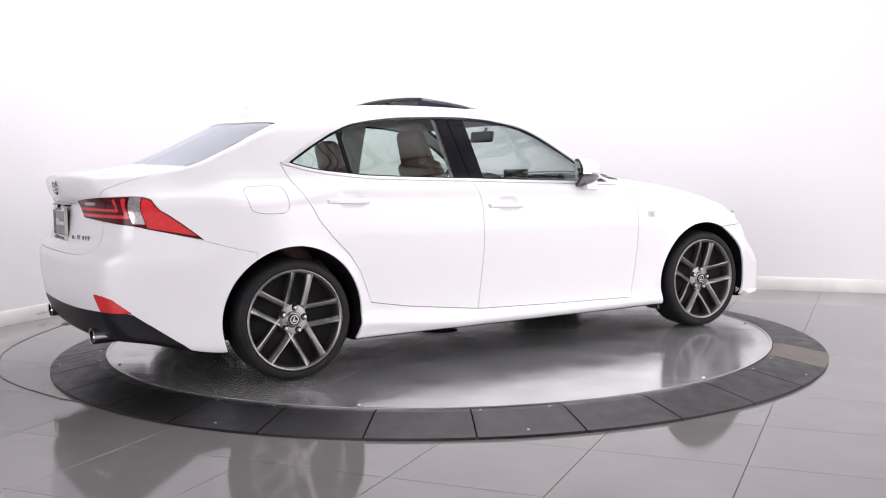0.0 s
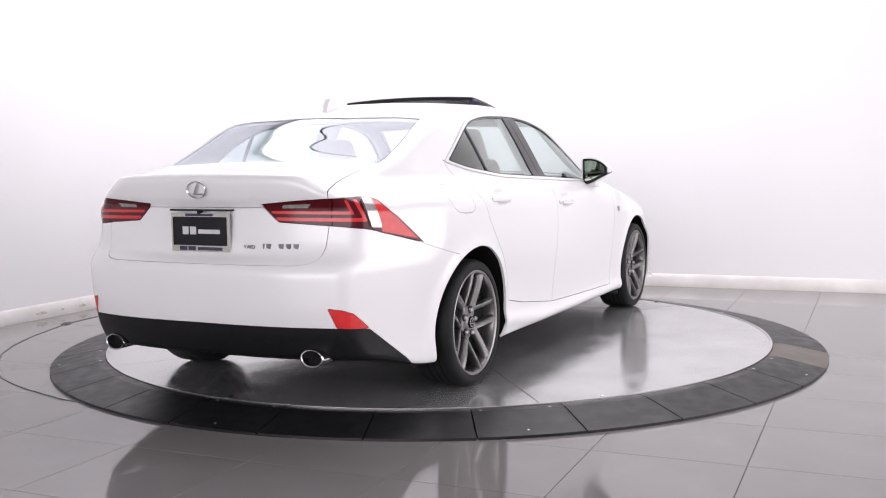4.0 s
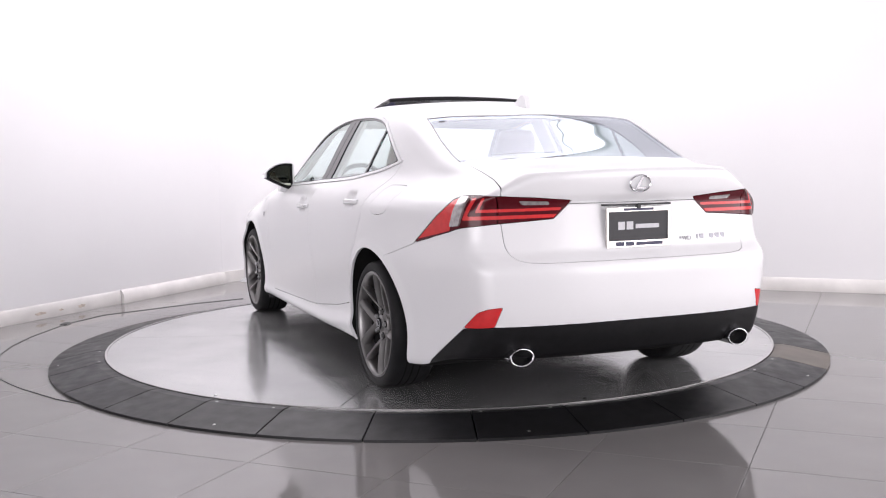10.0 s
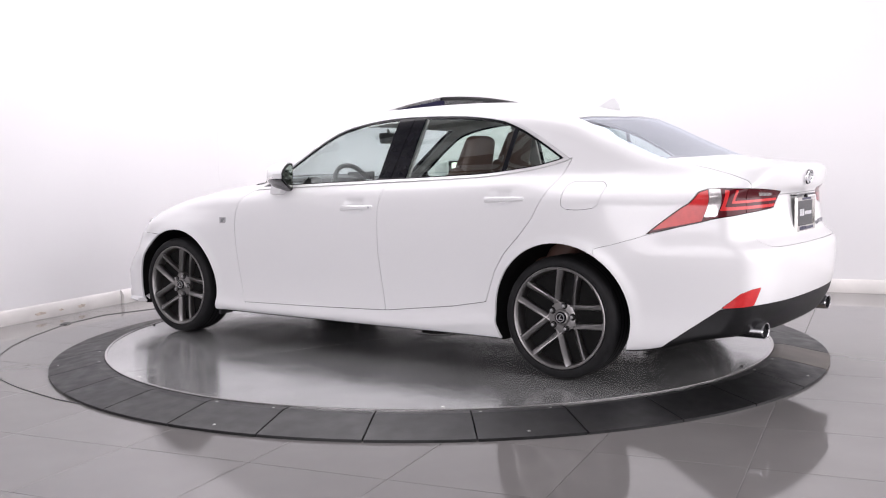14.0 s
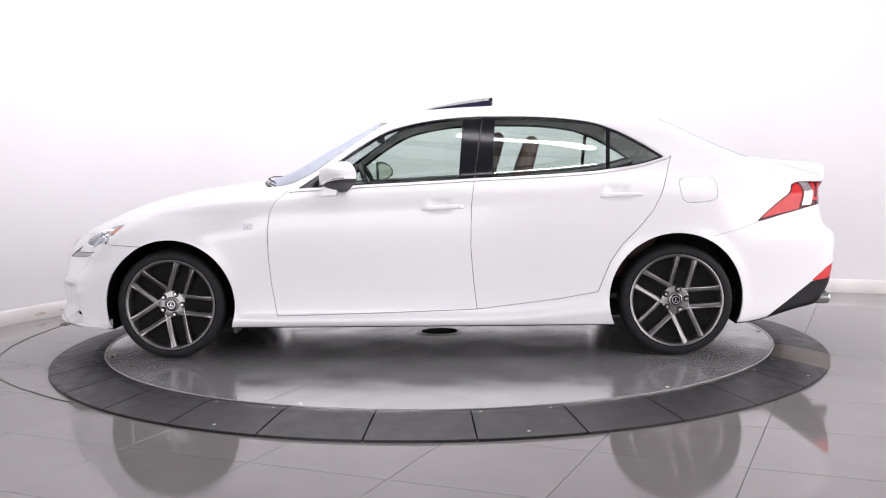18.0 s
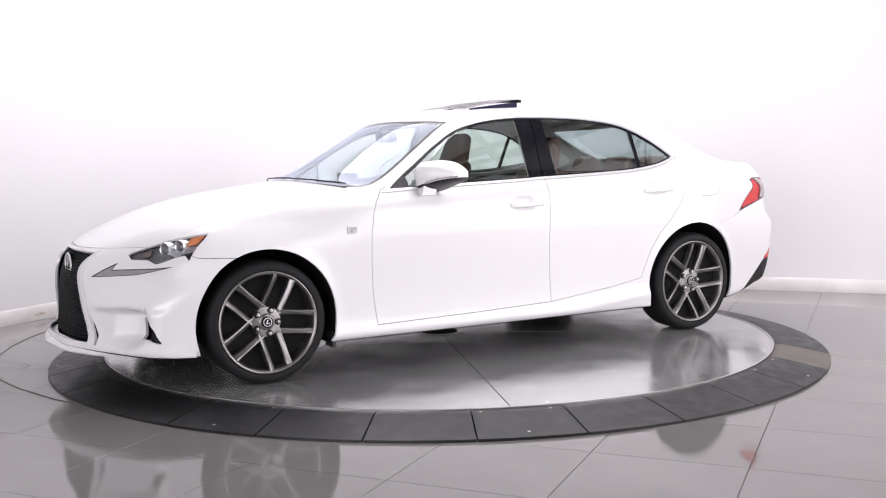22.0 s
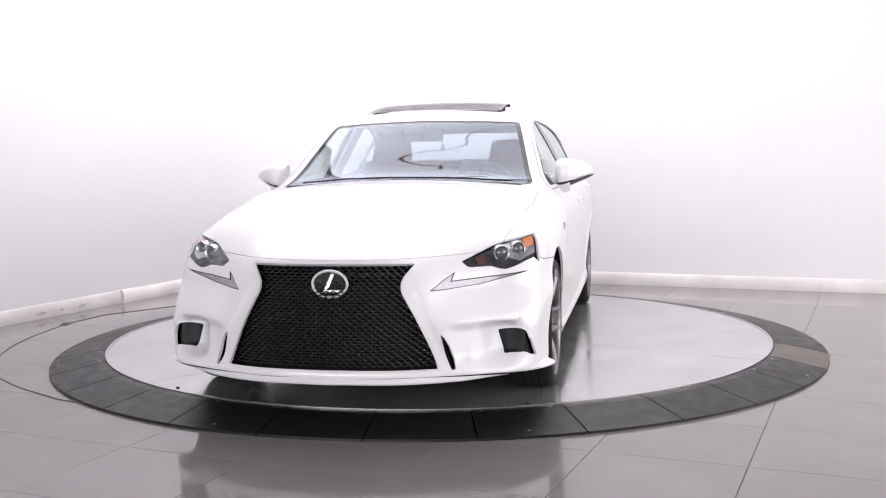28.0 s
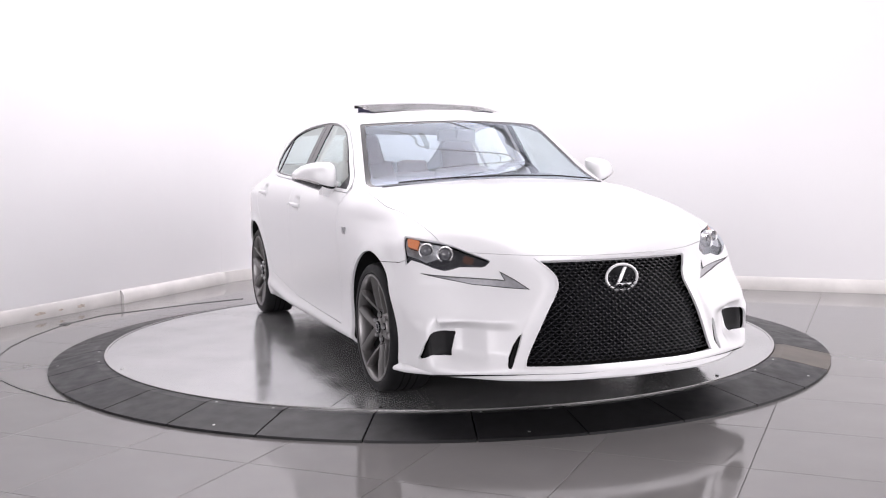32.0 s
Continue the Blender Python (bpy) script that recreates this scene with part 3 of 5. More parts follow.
def clip(V, Tr, f):
    """The part of a triangle mesh where f (per vertex) is below zero."""
    f = np.where(np.abs(f) < 1e-7, -1e-7, f)
    ins = f < 0
    k = ins[Tr].sum(1)
    out = [Tr[k == 3]]
    new_v, nv = [], len(V)
    for count in (1, 2):
        t = Tr[k == count]
        if not len(t):
            continue
        odd = ins[t] if count == 1 else ~ins[t]
        first = odd.argmax(1)
        r = np.arange(len(t))
        p, q, s = t[r, first], t[r, (first + 1) % 3], t[r, (first + 2) % 3]

        def cut(i, j):
            lo, hi = np.minimum(i, j), np.maximum(i, j)
            w = (f[lo] / (f[lo] - f[hi]))[:, None]
            return np.stack([lo, hi], 1), V[lo] * (1 - w) + V[hi] * w

        k1, v1 = cut(p, q)
        k2, v2 = cut(p, s)
        new_v.append((count, p, q, s, k1, v1, k2, v2))
    keys = np.concatenate([np.concatenate([g[4], g[6]]) for g in new_v]) if new_v else np.zeros((0, 2), int)
    vals = np.concatenate([np.concatenate([g[5], g[7]]) for g in new_v]) if new_v else np.zeros((0, 3))
    if len(keys):
        uni, first, inv = np.unique(keys, axis=0, return_index=True, return_inverse=True)
        inv = inv.ravel()
        Vn = np.concatenate([V, vals[first]])
        at = 0
        for count, p, q, s, k1, v1, k2, v2 in new_v:
            m = len(p)
            i1, i2 = nv + inv[at:at + m], nv + inv[at + m:at + 2 * m]
            at += 2 * m
            if count == 1:
                out.append(np.stack([p, i1, i2], 1))
            else:
                out.append(np.stack([i1, q, s], 1))
                out.append(np.stack([i1, s, i2], 1))
    else:
        Vn = V
    Tn = np.concatenate(out)
    used, inv = np.unique(Tn, return_inverse=True)
    return Vn[used], inv.reshape(-1, 3)


def outline_distance(U, W, poly, soft=0):
    """Signed distance to a closed outline: below zero inside."""
    P = np.array(poly, float)
    for _ in range(soft):
        nxt = np.roll(P, -1, 0)
        P = np.stack([0.75 * P + 0.25 * nxt, 0.25 * P + 0.75 * nxt], 1).reshape(-1, 2)
    best, inside = np.full(U.shape, 1e9), np.zeros(U.shape, bool)
    for (x0, y0), (x1, y1) in zip(P, np.roll(P, -1, 0)):
        ex, ey = x1 - x0, y1 - y0
        t = np.clip(((U - x0) * ex + (W - y0) * ey) / (ex * ex + ey * ey + 1e-12), 0, 1)
        best = np.minimum(best, (U - x0 - t * ex) ** 2 + (W - y0 - t * ey) ** 2)
        crosses = ((y0 > W) != (y1 > W)) & (U < (x1 - x0) * (W - y0) / (y1 - y0 + 1e-12) + x0)
        inside ^= crosses
    return np.where(inside, -1, 1) * np.sqrt(best)


def body_normal(V):
    e = 1e-3
    g = np.stack([solid(V[:, 0] + e * i, V[:, 1] + e * j, V[:, 2] + e * k) - solid(V[:, 0] - e * i, V[:, 1] - e * j, V[:, 2] - e * k)
                  for i, j, k in ((1, 0, 0), (0, 1, 0), (0, 0, 1))], 1)
    return g / np.maximum(np.linalg.norm(g, axis=1, keepdims=True), 1e-9)


def thick(V, Tr, depth, lift=0.0):
    """Gives a piece of skin an inward return along its open edges."""
    N = body_normal(V)
    out = V + N * lift
    e = np.concatenate([Tr[:, [0, 1]], Tr[:, [1, 2]], Tr[:, [2, 0]]])
    lo = np.sort(e, 1)
    uni, first, cnt = np.unique(lo, axis=0, return_index=True, return_counts=True)
    edges = e[first[cnt == 1]]
    mid = (V[edges[:, 0], 1] + V[edges[:, 1], 1]) / 2
    edges = edges[np.abs(mid) > 1e-4]
    rim = np.unique(edges)
    pos = np.full(len(V), -1)
    pos[rim] = len(V) + np.arange(len(rim))
    inner = out[rim] - N[rim] * depth
    inner[np.abs(V[rim, 1]) < 1e-5, 1] = 0
    a, b = edges[:, 0], edges[:, 1]
    walls = np.concatenate([np.stack([b, a, pos[a]], 1), np.stack([b, pos[a], pos[b]], 1)])
    return np.concatenate([out, inner]), np.concatenate([Tr, walls])


def skin(name, V, Tr, mat, parent, label="", depth=0.012, lift=0.0, side=1, both=False):
    """Links a piece of the shell under the car. side -1: the right-hand twin; both: the two halves joined."""
    if depth:
        V, Tr = thick(V, Tr, depth, lift)
    elif lift:
        V = V + body_normal(V) * lift
    if side < 0:
        V, Tr = V * [1, -1, 1], Tr[:, ::-1]
    if both:
        seam = np.abs(V[:, 1]) < 1e-4
        twin = np.where(seam, np.arange(len(V)), len(V) + np.cumsum(~seam) - 1)
        Tr = np.concatenate([Tr, twin[Tr][:, ::-1]])
        V = np.concatenate([V, V[~seam] * [1, -1, 1]])
    me = bpy.data.meshes.new(name)
    me.vertices.add(len(V))
    me.vertices.foreach_set("co", V.astype(np.float32).ravel())
    me.loops.add(len(Tr) * 3)
    me.loops.foreach_set("vertex_index", Tr.astype(np.int32).ravel())
    me.polygons.add(len(Tr))
    me.polygons.foreach_set("loop_start", np.arange(0, len(Tr) * 3, 3, dtype=np.int32))
    me.update(calc_edges=True)
    me.validate()
    me.materials.append(mat)
    me.polygons.foreach_set("use_smooth", np.ones(len(me.polygons), dtype=bool))
    me.set_sharp_from_angle(angle=radians(35))
    return tagged_part(name, me, parent, label)


def tagged_part(name, me, parent, label):
    ob = new(name, me)
    ob.parent = parent
    return tagged(ob, label)
# ---- the car: skin panels ----
car = new("car")
tagged(car, "white four-door sedan with dark alloy wheels on the turntable", "car")
V0, T0 = body_grid()
FRONT_AXLE, REAR_AXLE, HUB_Z = 1.400, -1.400, 0.306


def arch(V, x, r, z=0.305):
    return np.where(V[:, 1] > 0.45, np.hypot(V[:, 0] - x, V[:, 2] - z) - r, 1.0)


def carve(piece, f, gap=0.0):
    """Splits a skin: the piece inside f, and the rest, with a gap between them."""
    V, Tr = piece
    d = f(V)
    return clip(V, Tr, d + gap / 2), clip(V, Tr, gap / 2 - d)


def refine(piece, inside, rounds=1):
    """Splits the triangles of a region in four, with their new points laid on the body."""
    V, Tr = piece
    for _ in range(rounds):
        mark = inside(V)
        k = mark[Tr].sum(1)
        whole, half = Tr[k == 3], Tr[k == 2]
        r, odd = np.arange(len(half)), (~mark[half]).argmax(1)
        p, q, w = half[r, odd], half[r, (odd + 1) % 3], half[r, (odd + 2) % 3]
        pairs = np.sort(np.concatenate([whole[:, [0, 1]], whole[:, [1, 2]], whole[:, [2, 0]], np.stack([q, w], 1)]), 1)
        uni, inv = np.unique(pairs, axis=0, return_inverse=True)
        inv = inv.ravel() + len(V)
        M = (V[uni[:, 0]] + V[uni[:, 1]]) / 2
        for _ in range(3):
            M = M - body_normal(M) * np.clip(solid(M[:, 0], M[:, 1], M[:, 2]), -0.004, 0.004)[:, None]
        n = len(whole)
        ab, bc, ca, qw = inv[:n], inv[n:2 * n], inv[2 * n:3 * n], inv[3 * n:]
        a, b, c = whole.T
        pieces = [Tr[k < 2]] + [np.stack(f, 1) for f in ((a, ab, ca), (ab, b, bc), (ca, bc, c), (ab, bc, ca), (p, q, qw), (p, qw, w))]
        V, Tr = np.concatenate([V, M]), np.concatenate(pieces)
    return V, Tr


def rounded(pts, corners, n=4):
    """A smooth outline through the points, left sharp at the numbered corners."""
    P, out = np.array(pts, float), []
    for k in range(len(P)):
        b, c = P[k], P[(k + 1) % len(P)]
        a = b if k in corners else P[k - 1]
        d = c if (k + 1) % len(P) in corners else P[(k + 2) % len(P)]
        for u in np.arange(n) / n:
            out.append(0.5 * (2 * b + (c - a) * u + (2 * a - 5 * b + 4 * c - d) * u * u + (3 * b - a - 3 * c + d) * u ** 3))
    return out


def side_view(poly, soft=0):
    return lambda V: np.where(V[:, 1] > 0.3, outline_distance(V[:, 0], V[:, 2], poly, soft), 1.0)


def plan_view(poly, soft=0):
    return lambda V: np.where(V[:, 2] > 0.6, outline_distance(V[:, 0], V[:, 1], poly, soft), 1.0)


def front_corner(poly, soft=0):
    """Outlines that wrap the front corner: half width less length, and height."""
    return lambda V: np.where(V[:, 0] > 1.4, outline_distance(V[:, 1] - V[:, 0], V[:, 2], poly, soft), 1.0)


def rear_corner(poly, soft=0):
    return lambda V: np.where(V[:, 0] < -1.5, outline_distance(V[:, 0] + V[:, 1], V[:, 2], poly, soft), 1.0)


def both_sides(name, piece, mat, parent, label="", **more):
    return [skin(name, *piece, mat, parent, label, side=s, **more) for s in (1, -1)]


fine_shell = refine((V0, T0), lambda V: (V[:, 0] > 1.5) & (V[:, 1] > 0.42) & (V[:, 2] > 0.525) & (V[:, 2] < 0.64), 2)
_, shell = carve(fine_shell, lambda V: np.minimum(arch(V, FRONT_AXLE, 0.364), arch(V, REAR_AXLE, 0.365, 0.312)))
under, shell = carve(shell, lambda V: V[:, 2] - pan_at(V[:, 0]) - 0.010)
skin("underbody", *under, UNDER, car, "black underbody", depth=0, both=True)

# glazing
DLO = [(0.735, 0.920), (0.40, 0.938), (-0.10, 0.958), (-0.30, 0.968), (-0.42, 0.972), (-0.70, 0.984), (-0.93, 0.996), (-1.09, 1.014), (-1.24, 1.038), (-1.387, 1.081), (-1.26, 1.163),
       (-1.15, 1.225), (-1.08, 1.258), (-0.95, 1.302), (-0.70, 1.334), (-0.36, 1.343), (-0.17, 1.336), (0.01, 1.313), (0.19, 1.266), (0.356, 1.175), (0.50, 1.077)]
dlo_f = side_view(rounded(DLO, (0, 9)))
dlo, shell = carve(shell, dlo_f, 0.0016)
SCREEN = [(0.985, -0.2), (0.985, 0.1), (0.975, 0.25), (0.95, 0.40), (0.905, 0.565), (0.855, 0.65), (0.80, 0.692), (0.74, 0.702), (0.59, 0.664), (0.35, 0.605), (0.19, 0.565), (0.225, 0.45), (0.27, 0.26), (0.288, 0.1), (0.288, -0.2)]
screen_f = plan_view(SCREEN)
screen, shell = carve(shell, screen_f)
REAR_SCREEN = [(-1.945, -0.2), (-1.945, 0.1), (-1.932, 0.30), (-1.89, 0.48), (-1.84, 0.607), (-1.72, 0.606), (-1.60, 0.600), (-1.345, 0.572), (-1.37, 0.45), (-1.41, 0.33), (-1.44, 0.2), (-1.445, -0.2)]
rear_f = plan_view(REAR_SCREEN)
rear_screen, shell = carve(shell, rear_f)
ROOF_HOLE = [(0.0, -0.2), (0.0, 0.40), (-0.02, 0.425), (-0.40, 0.43), (-0.415, 0.41), (-0.415, -0.2)]
_, shell = carve(shell, lambda V: np.where(V[:, 2] > 1.25, outline_distance(V[:, 0], V[:, 1], ROOF_HOLE), 1.0))

# front openings
HEAD = [(-0.860, 0.752), (-0.974, 0.742), (-1.095, 0.729), (-1.178, 0.716), (-1.266, 0.696), (-1.343, 0.679), (-1.43, 0.659), (-1.452, 0.652), (-1.427, 0.633), (-1.405, 0.629), (-1.27, 0.629), (-1.225, 0.618), (-1.186, 0.613), (-1.124, 0.624), (-1.04, 0.645), (-0.967, 0.657), (-0.932, 0.633), (-0.907, 0.684), (-0.875, 0.724)]
DRL = [(-1.045, 0.602), (-1.22, 0.5895), (-1.358, 0.584), (-1.559, 0.578), (-1.521, 0.613), (-1.618, 0.583), (-1.72, 0.544), (-1.574, 0.547), (-1.36, 0.557), (-1.22, 0.575)]
VENT = [(0.775, 0.369), (0.679, 0.358), (0.707, 0.258), (0.797, 0.267), (0.843, 0.242), (0.826, 0.311), (0.802, 0.356)]
SLIT = [(-1.705, 0.372), (-1.683, 0.315), (-1.656, 0.255), (-1.647, 0.217), (-1.624, 0.222), (-1.615, 0.264), (-1.641, 0.313), (-1.675, 0.351)]
head_f = front_corner(HEAD)


def grille_f(V):
    f = np.maximum(np.maximum(V[:, 1] - GRILLE_EDGE(V[:, 2]), V[:, 2] - 0.655), 0.226 - V[:, 2])
    return np.where(V[:, 0] > 1.7, f, 1.0)


head, shell = carve(shell, head_f, 0.003)
drl, shell = carve(shell, front_corner(DRL), 0.002)
vent, shell = carve(shell, lambda V: np.where(V[:, 0] > 1.6, outline_distance(V[:, 1], V[:, 2], VENT), 1.0))
slit, shell = carve(shell, front_corner(SLIT))
grille, shell = carve(shell, grille_f)
grille_edge, shell = carve(shell, lambda V: np.where(V[:, 0] > 1.7, np.maximum(np.maximum(V[:, 1] - GRILLE_EDGE(V[:, 2]) - 0.008, V[:, 2] - 0.668), 0.219 - V[:, 2]), 1.0))

# rear openings
TAIL = [(-1.004, 0.729), (-1.11, 0.795), (-1.20, 0.850), (-1.245, 0.872), (-1.325, 0.924), (-1.38, 0.936), (-1.455, 0.940), (-1.58, 0.938), (-1.82, 0.927), (-1.997, 0.913), (-1.907, 0.838), (-1.60, 0.820), (-1.40, 0.805), (-1.31, 0.785)]
REFLECTOR = [(-1.42, 0.389), (-1.53, 0.460), (-1.60, 0.478), (-1.685, 0.486), (-1.632, 0.402)]
DIFFUSER = [(-1.10, 0.19), (-1.14, 0.223), (-1.42, 0.386), (-1.52, 0.396), (-1.64, 0.402), (-2.6, 0.407), (-2.6, 0.0), (-1.10, 0.0)]
tail, shell = carve(shell, rear_corner(TAIL), 0.003)
reflector, shell = carve(shell, rear_corner(REFLECTOR), 0.002)
diffuser, shell = carve(shell, rear_corner(DIFFUSER), 0.002)

# a black skin added just inside puts shade into the shut lines; above the waist it is the cabin's lining
low, high = carve(shell, lambda V: V[:, 2] - 0.985)
skin("inner_skin", *low, UNDER, car, "black inner structure behind the panels", depth=0, lift=-0.014, both=True)
skin("headliner", *clip(*high, np.abs(high[0][:, 0] + 0.35) - 1.55), HEADLINER, car, "grey cabin lining", depth=0, lift=-0.022, both=True)

# opening panels
HOOD = [(2.6, -0.3), (2.6, 0.50), (2.05, 0.63), (1.95, 0.655), (1.85, 0.675), (1.78, 0.689), (1.715, 0.706), (1.547, 0.729), (1.262, 0.760), (1.04, 0.757), (0.86, 0.745), (0.815, 0.715), (0.875, 0.67), (0.927, 0.575), (0.972, 0.40), (0.997, 0.25), (1.007, 0.1), (1.007, -0.3)]
hood_plan = plan_view(HOOD)
hood, shell = carve(shell, lambda V: np.where(V[:, 0] > 0.6, np.maximum(hood_plan(V), 0.671 + 0.045 * V[:, 1] ** 2 - V[:, 2]), 1.0), 0.0024)
LID = [(-0.2, 0.661), (0.48, 0.661), (0.53, 0.666), (0.562, 0.676), (0.582, 0.695), (0.594, 0.73), (0.60, 0.80), (0.605, 0.835), (0.61, 0.945), (0.60, 0.972), (0.59, 1.0), (0.588, 1.03), (0.585, 1.3), (-0.2, 1.3)]
lid, shell = carve(shell, lambda V: np.where(V[:, 0] < -1.6, np.maximum(outline_distance(V[:, 1], V[:, 2], LID), V[:, 0] + 1.962 - 0.36 * V[:, 1] ** 2), 1.0), 0.0026)
DOOR_F = [(0.73, 0.935), (0.789, 0.881), (0.818, 0.83), (0.837, 0.722), (0.837, 0.566), (0.826, 0.406), (0.800, 0.238), (0.177, 0.251), (-0.312, 0.266), (-0.295, 0.422), (-0.282, 0.612), (-0.288, 0.829),
          (-0.304, 0.972), (-0.31, 1.02), (0.62, 0.98)]
DOOR_R = [(-0.312, 0.266), (-0.763, 0.320), (-0.975, 0.358), (-0.996, 0.412), (-1.04, 0.522), (-1.101, 0.615), (-1.192, 0.707), (-1.268, 0.798), (-1.315, 0.89), (-1.362, 0.996), (-1.395, 1.094), (-1.36, 1.07),
          (-1.05, 1.03), (-0.31, 1.02), (-0.304, 0.972), (-0.288, 0.829), (-0.282, 0.612), (-0.295, 0.422)]
door_f, shell = carve(shell, side_view(DOOR_F), 0.0032)
door_r, shell = carve(shell, side_view(DOOR_R), 0.0032)
FUEL = [(-1.42, 0.973), (-1.52, 0.975), (-1.622, 0.970), (-1.620, 0.90), (-1.612, 0.852), (-1.52, 0.838), (-1.43, 0.843), (-1.418, 0.90)]
fuel, shell = carve(shell, lambda V: side_view(FUEL, 1)(V), 0.0025)
BUMPER_F = [(1.735, 0.643), (1.56, 0.634), (1.3, 0.62), (1.3, 0.0), (2.7, 0.0), (2.7, 0.80), (2.0, 0.725), (1.84, 0.69)]
bumper_f, shell = carve(shell, side_view(BUMPER_F), 0.003)
front_mid, shell = carve(shell, lambda V: np.maximum(1.75 - V[:, 0], V[:, 2] - 0.71))
BUMPER_R = [(-0.70, 0.655), (-0.80, 0.675), (-1.0, 0.723), (-1.32, 0.790), (-1.52, 0.820), (-1.77, 0.836), (-2.7, 0.836), (-2.7, 0.0), (-0.70, 0.0)]
bumper_r, shell = carve(shell, rear_corner(BUMPER_R), 0.0018)


def join(a, b):
    return np.concatenate([a[0], b[0]]), np.concatenate([a[1], b[1] + len(a[0])])


skin("body", *shell, PAINT, car, "glossy white painted body shell", both=True)
skin("hood", *hood, PAINT, car, "smooth white bonnet", both=True)
lid_top, lid_face = carve(lid, lambda V: 0.898 - V[:, 2], 0.003)
skin("boot_lid", *join(lid_top, lid_face), PAINT, car, "white boot lid with raised edge", both=True)
skin("front_bumper", *join(bumper_f, front_mid), PAINT, car, "sculpted white front bumper with side intakes", both=True)
skin("rear_bumper", *bumper_r, PAINT, car, "white rear bumper", both=True)
skin("diffuser", *diffuser, BLACK_TRIM, car, "black plastic rear diffuser", depth=0.02, both=True)
doors_f = both_sides("front_door", door_f, PAINT, car)
doors_r = both_sides("rear_door", door_r, PAINT, car)
both_sides("fuel_flap", fuel, PAINT, car)
for d in (door_f, door_r):
    both_sides("door_lining", clip(*d, 0.35 - d[0][:, 2]), LEATHER_DARK, car, "dark inner door lining", depth=0, lift=-0.05)

# windscreens with black borders
for piece, f, mat, name, border in ((screen, screen_f, WINDSHIELD, "windshield", 0.028), (rear_screen, rear_f, REAR_GLASS, "rear_window", 0.005)):
    pane, rim = carve(piece, lambda V: f(V) + border)
    pane_ob = skin(name, *pane, mat, car, "clear tinted glass", depth=0.004, lift=-0.004, both=True)
    skin("glass_border", *rim, FRIT, pane_ob, "black glass border", depth=0.006, lift=-0.004, both=True)
    pane_ob.visible_shadow = False

# side windows: bright trim, black frames, panes
trim, inner = carve(dlo, lambda V: -dlo_f(V) - 0.014)
both_sides("window_trim", trim, BRIGHT_TRIM, car, "bright satin window trim", depth=0.012, lift=0.005)


def line_f(x0, z0, slope, shift=0.0):
    """Distance ahead of a leaning line in side view."""
    return lambda V: V[:, 0] - (x0 + slope * (V[:, 2] - z0)) - shift


border, core = carve(inner, lambda V: -dlo_f(V) - 0.023)
sail, core = carve(core, lambda V: 0.565 - V[:, 0])
pane_f, core = carve(core, lambda V: -line_f(-0.217, 0.976, -0.072)(V))
post_f, core = carve(core, lambda V: -line_f(-0.304, 0.976, -0.135, 0.003)(V))
_, core = carve(core, lambda V: -line_f(-0.304, 0.976, -0.135, -0.003)(V))
post_r, core = carve(core, lambda V: -line_f(-0.405, 0.986, -0.054)(V))
pane_r, core = carve(core, lambda V: -line_f(-1.036, 1.0, -0.065, 0.011)(V))
divider, pane_q = carve(core, lambda V: -line_f(-1.036, 1.0, -0.065, -0.011)(V))
both_sides("window_frame", border, GLOSS_BLACK, car, "gloss black window frame", depth=0.012, lift=-0.001)
for piece, name in ((sail, "mirror_sail"), (post_f, "door_post"), (post_r, "door_post"), (divider, "window_divider")):
    both_sides(name, piece, GLOSS_BLACK, car, "gloss black window post", depth=0.010, lift=-0.001)
for piece, name in ((pane_f, "front_door_window"), (pane_r, "rear_door_window"), (pane_q, "quarter_window")):
    for ob in both_sides(name, piece, SIDE_GLASS, car, "green-tinted side glass", depth=0.004, lift=-0.005):
        ob.visible_shadow = False

# tilted glass roof panel and the dark hole under it
def roof_panel():
    bm = bmesh.new()
    nx, ny = 10, 16
    rows = []
    for i in range(nx + 1):
        s = i / nx
        row = []
        for j in range(ny + 1):
            y = -0.425 + 0.85 * j / ny
            z = 1.402 + 0.062 * s - 0.085 * y * y + 0.006 * math.sin(math.pi * s)
            row.append(bm.verts.new((-0.01 - 0.40 * s, y, z)))
        rows.append(row)
    faces = [bm.faces.new((rows[i][j], rows[i + 1][j], rows[i + 1][j + 1], rows[i][j + 1])) for i in range(nx) for j in range(ny)]
    res = bmesh.ops.solidify(bm, geom=faces, thickness=0.012)
    return bm


SUNROOF = material("dark_tinted_roof_glass", (0.055, 0.055, 0.060), 0.05, spec=0.8, vary=0.1, vscale=8)
sun = part("sunroof_panel", roof_panel(), SUNROOF, car, "tilted dark glass sunroof panel")
part("sunroof_seal", tube([(-0.403, y / 20 - 0.42, 1.452 - 0.085 * (y / 20 - 0.42) ** 2) for y in range(0, 18)], 0.010), BLACK_TRIM, sun, "black rubber seal")
for s in (1, -1):
    part("sunroof_bellows", prism([(-0.06, 1.385), (-0.40, 1.385), (-0.40, 1.435), (-0.06, 1.392)], 0.395, 0.40, lambda u, v, d: (u, s * d, v)), material("blue_black_fabric", (0.02, 0.018, 0.06), 0.8, bump=0.3, scale=200, vary=0.1, vscale=50), sun, "blue-black wind deflector flap", smooth=False)
part("shark_fin", prism([(-1.17, 1.365), (-1.33, 1.335), (-1.315, 1.385), (-1.29, 1.415), (-1.265, 1.415)], -0.014, 0.014, lambda u, v, d: (u, d, v)), PAINT, car, "white shark fin aerial", bevel=0.008)

# ---- lamps ----
def lens(name, piece, mat, parent, label, **more):
    return both_sides(name, piece, mat, parent, label, **more)


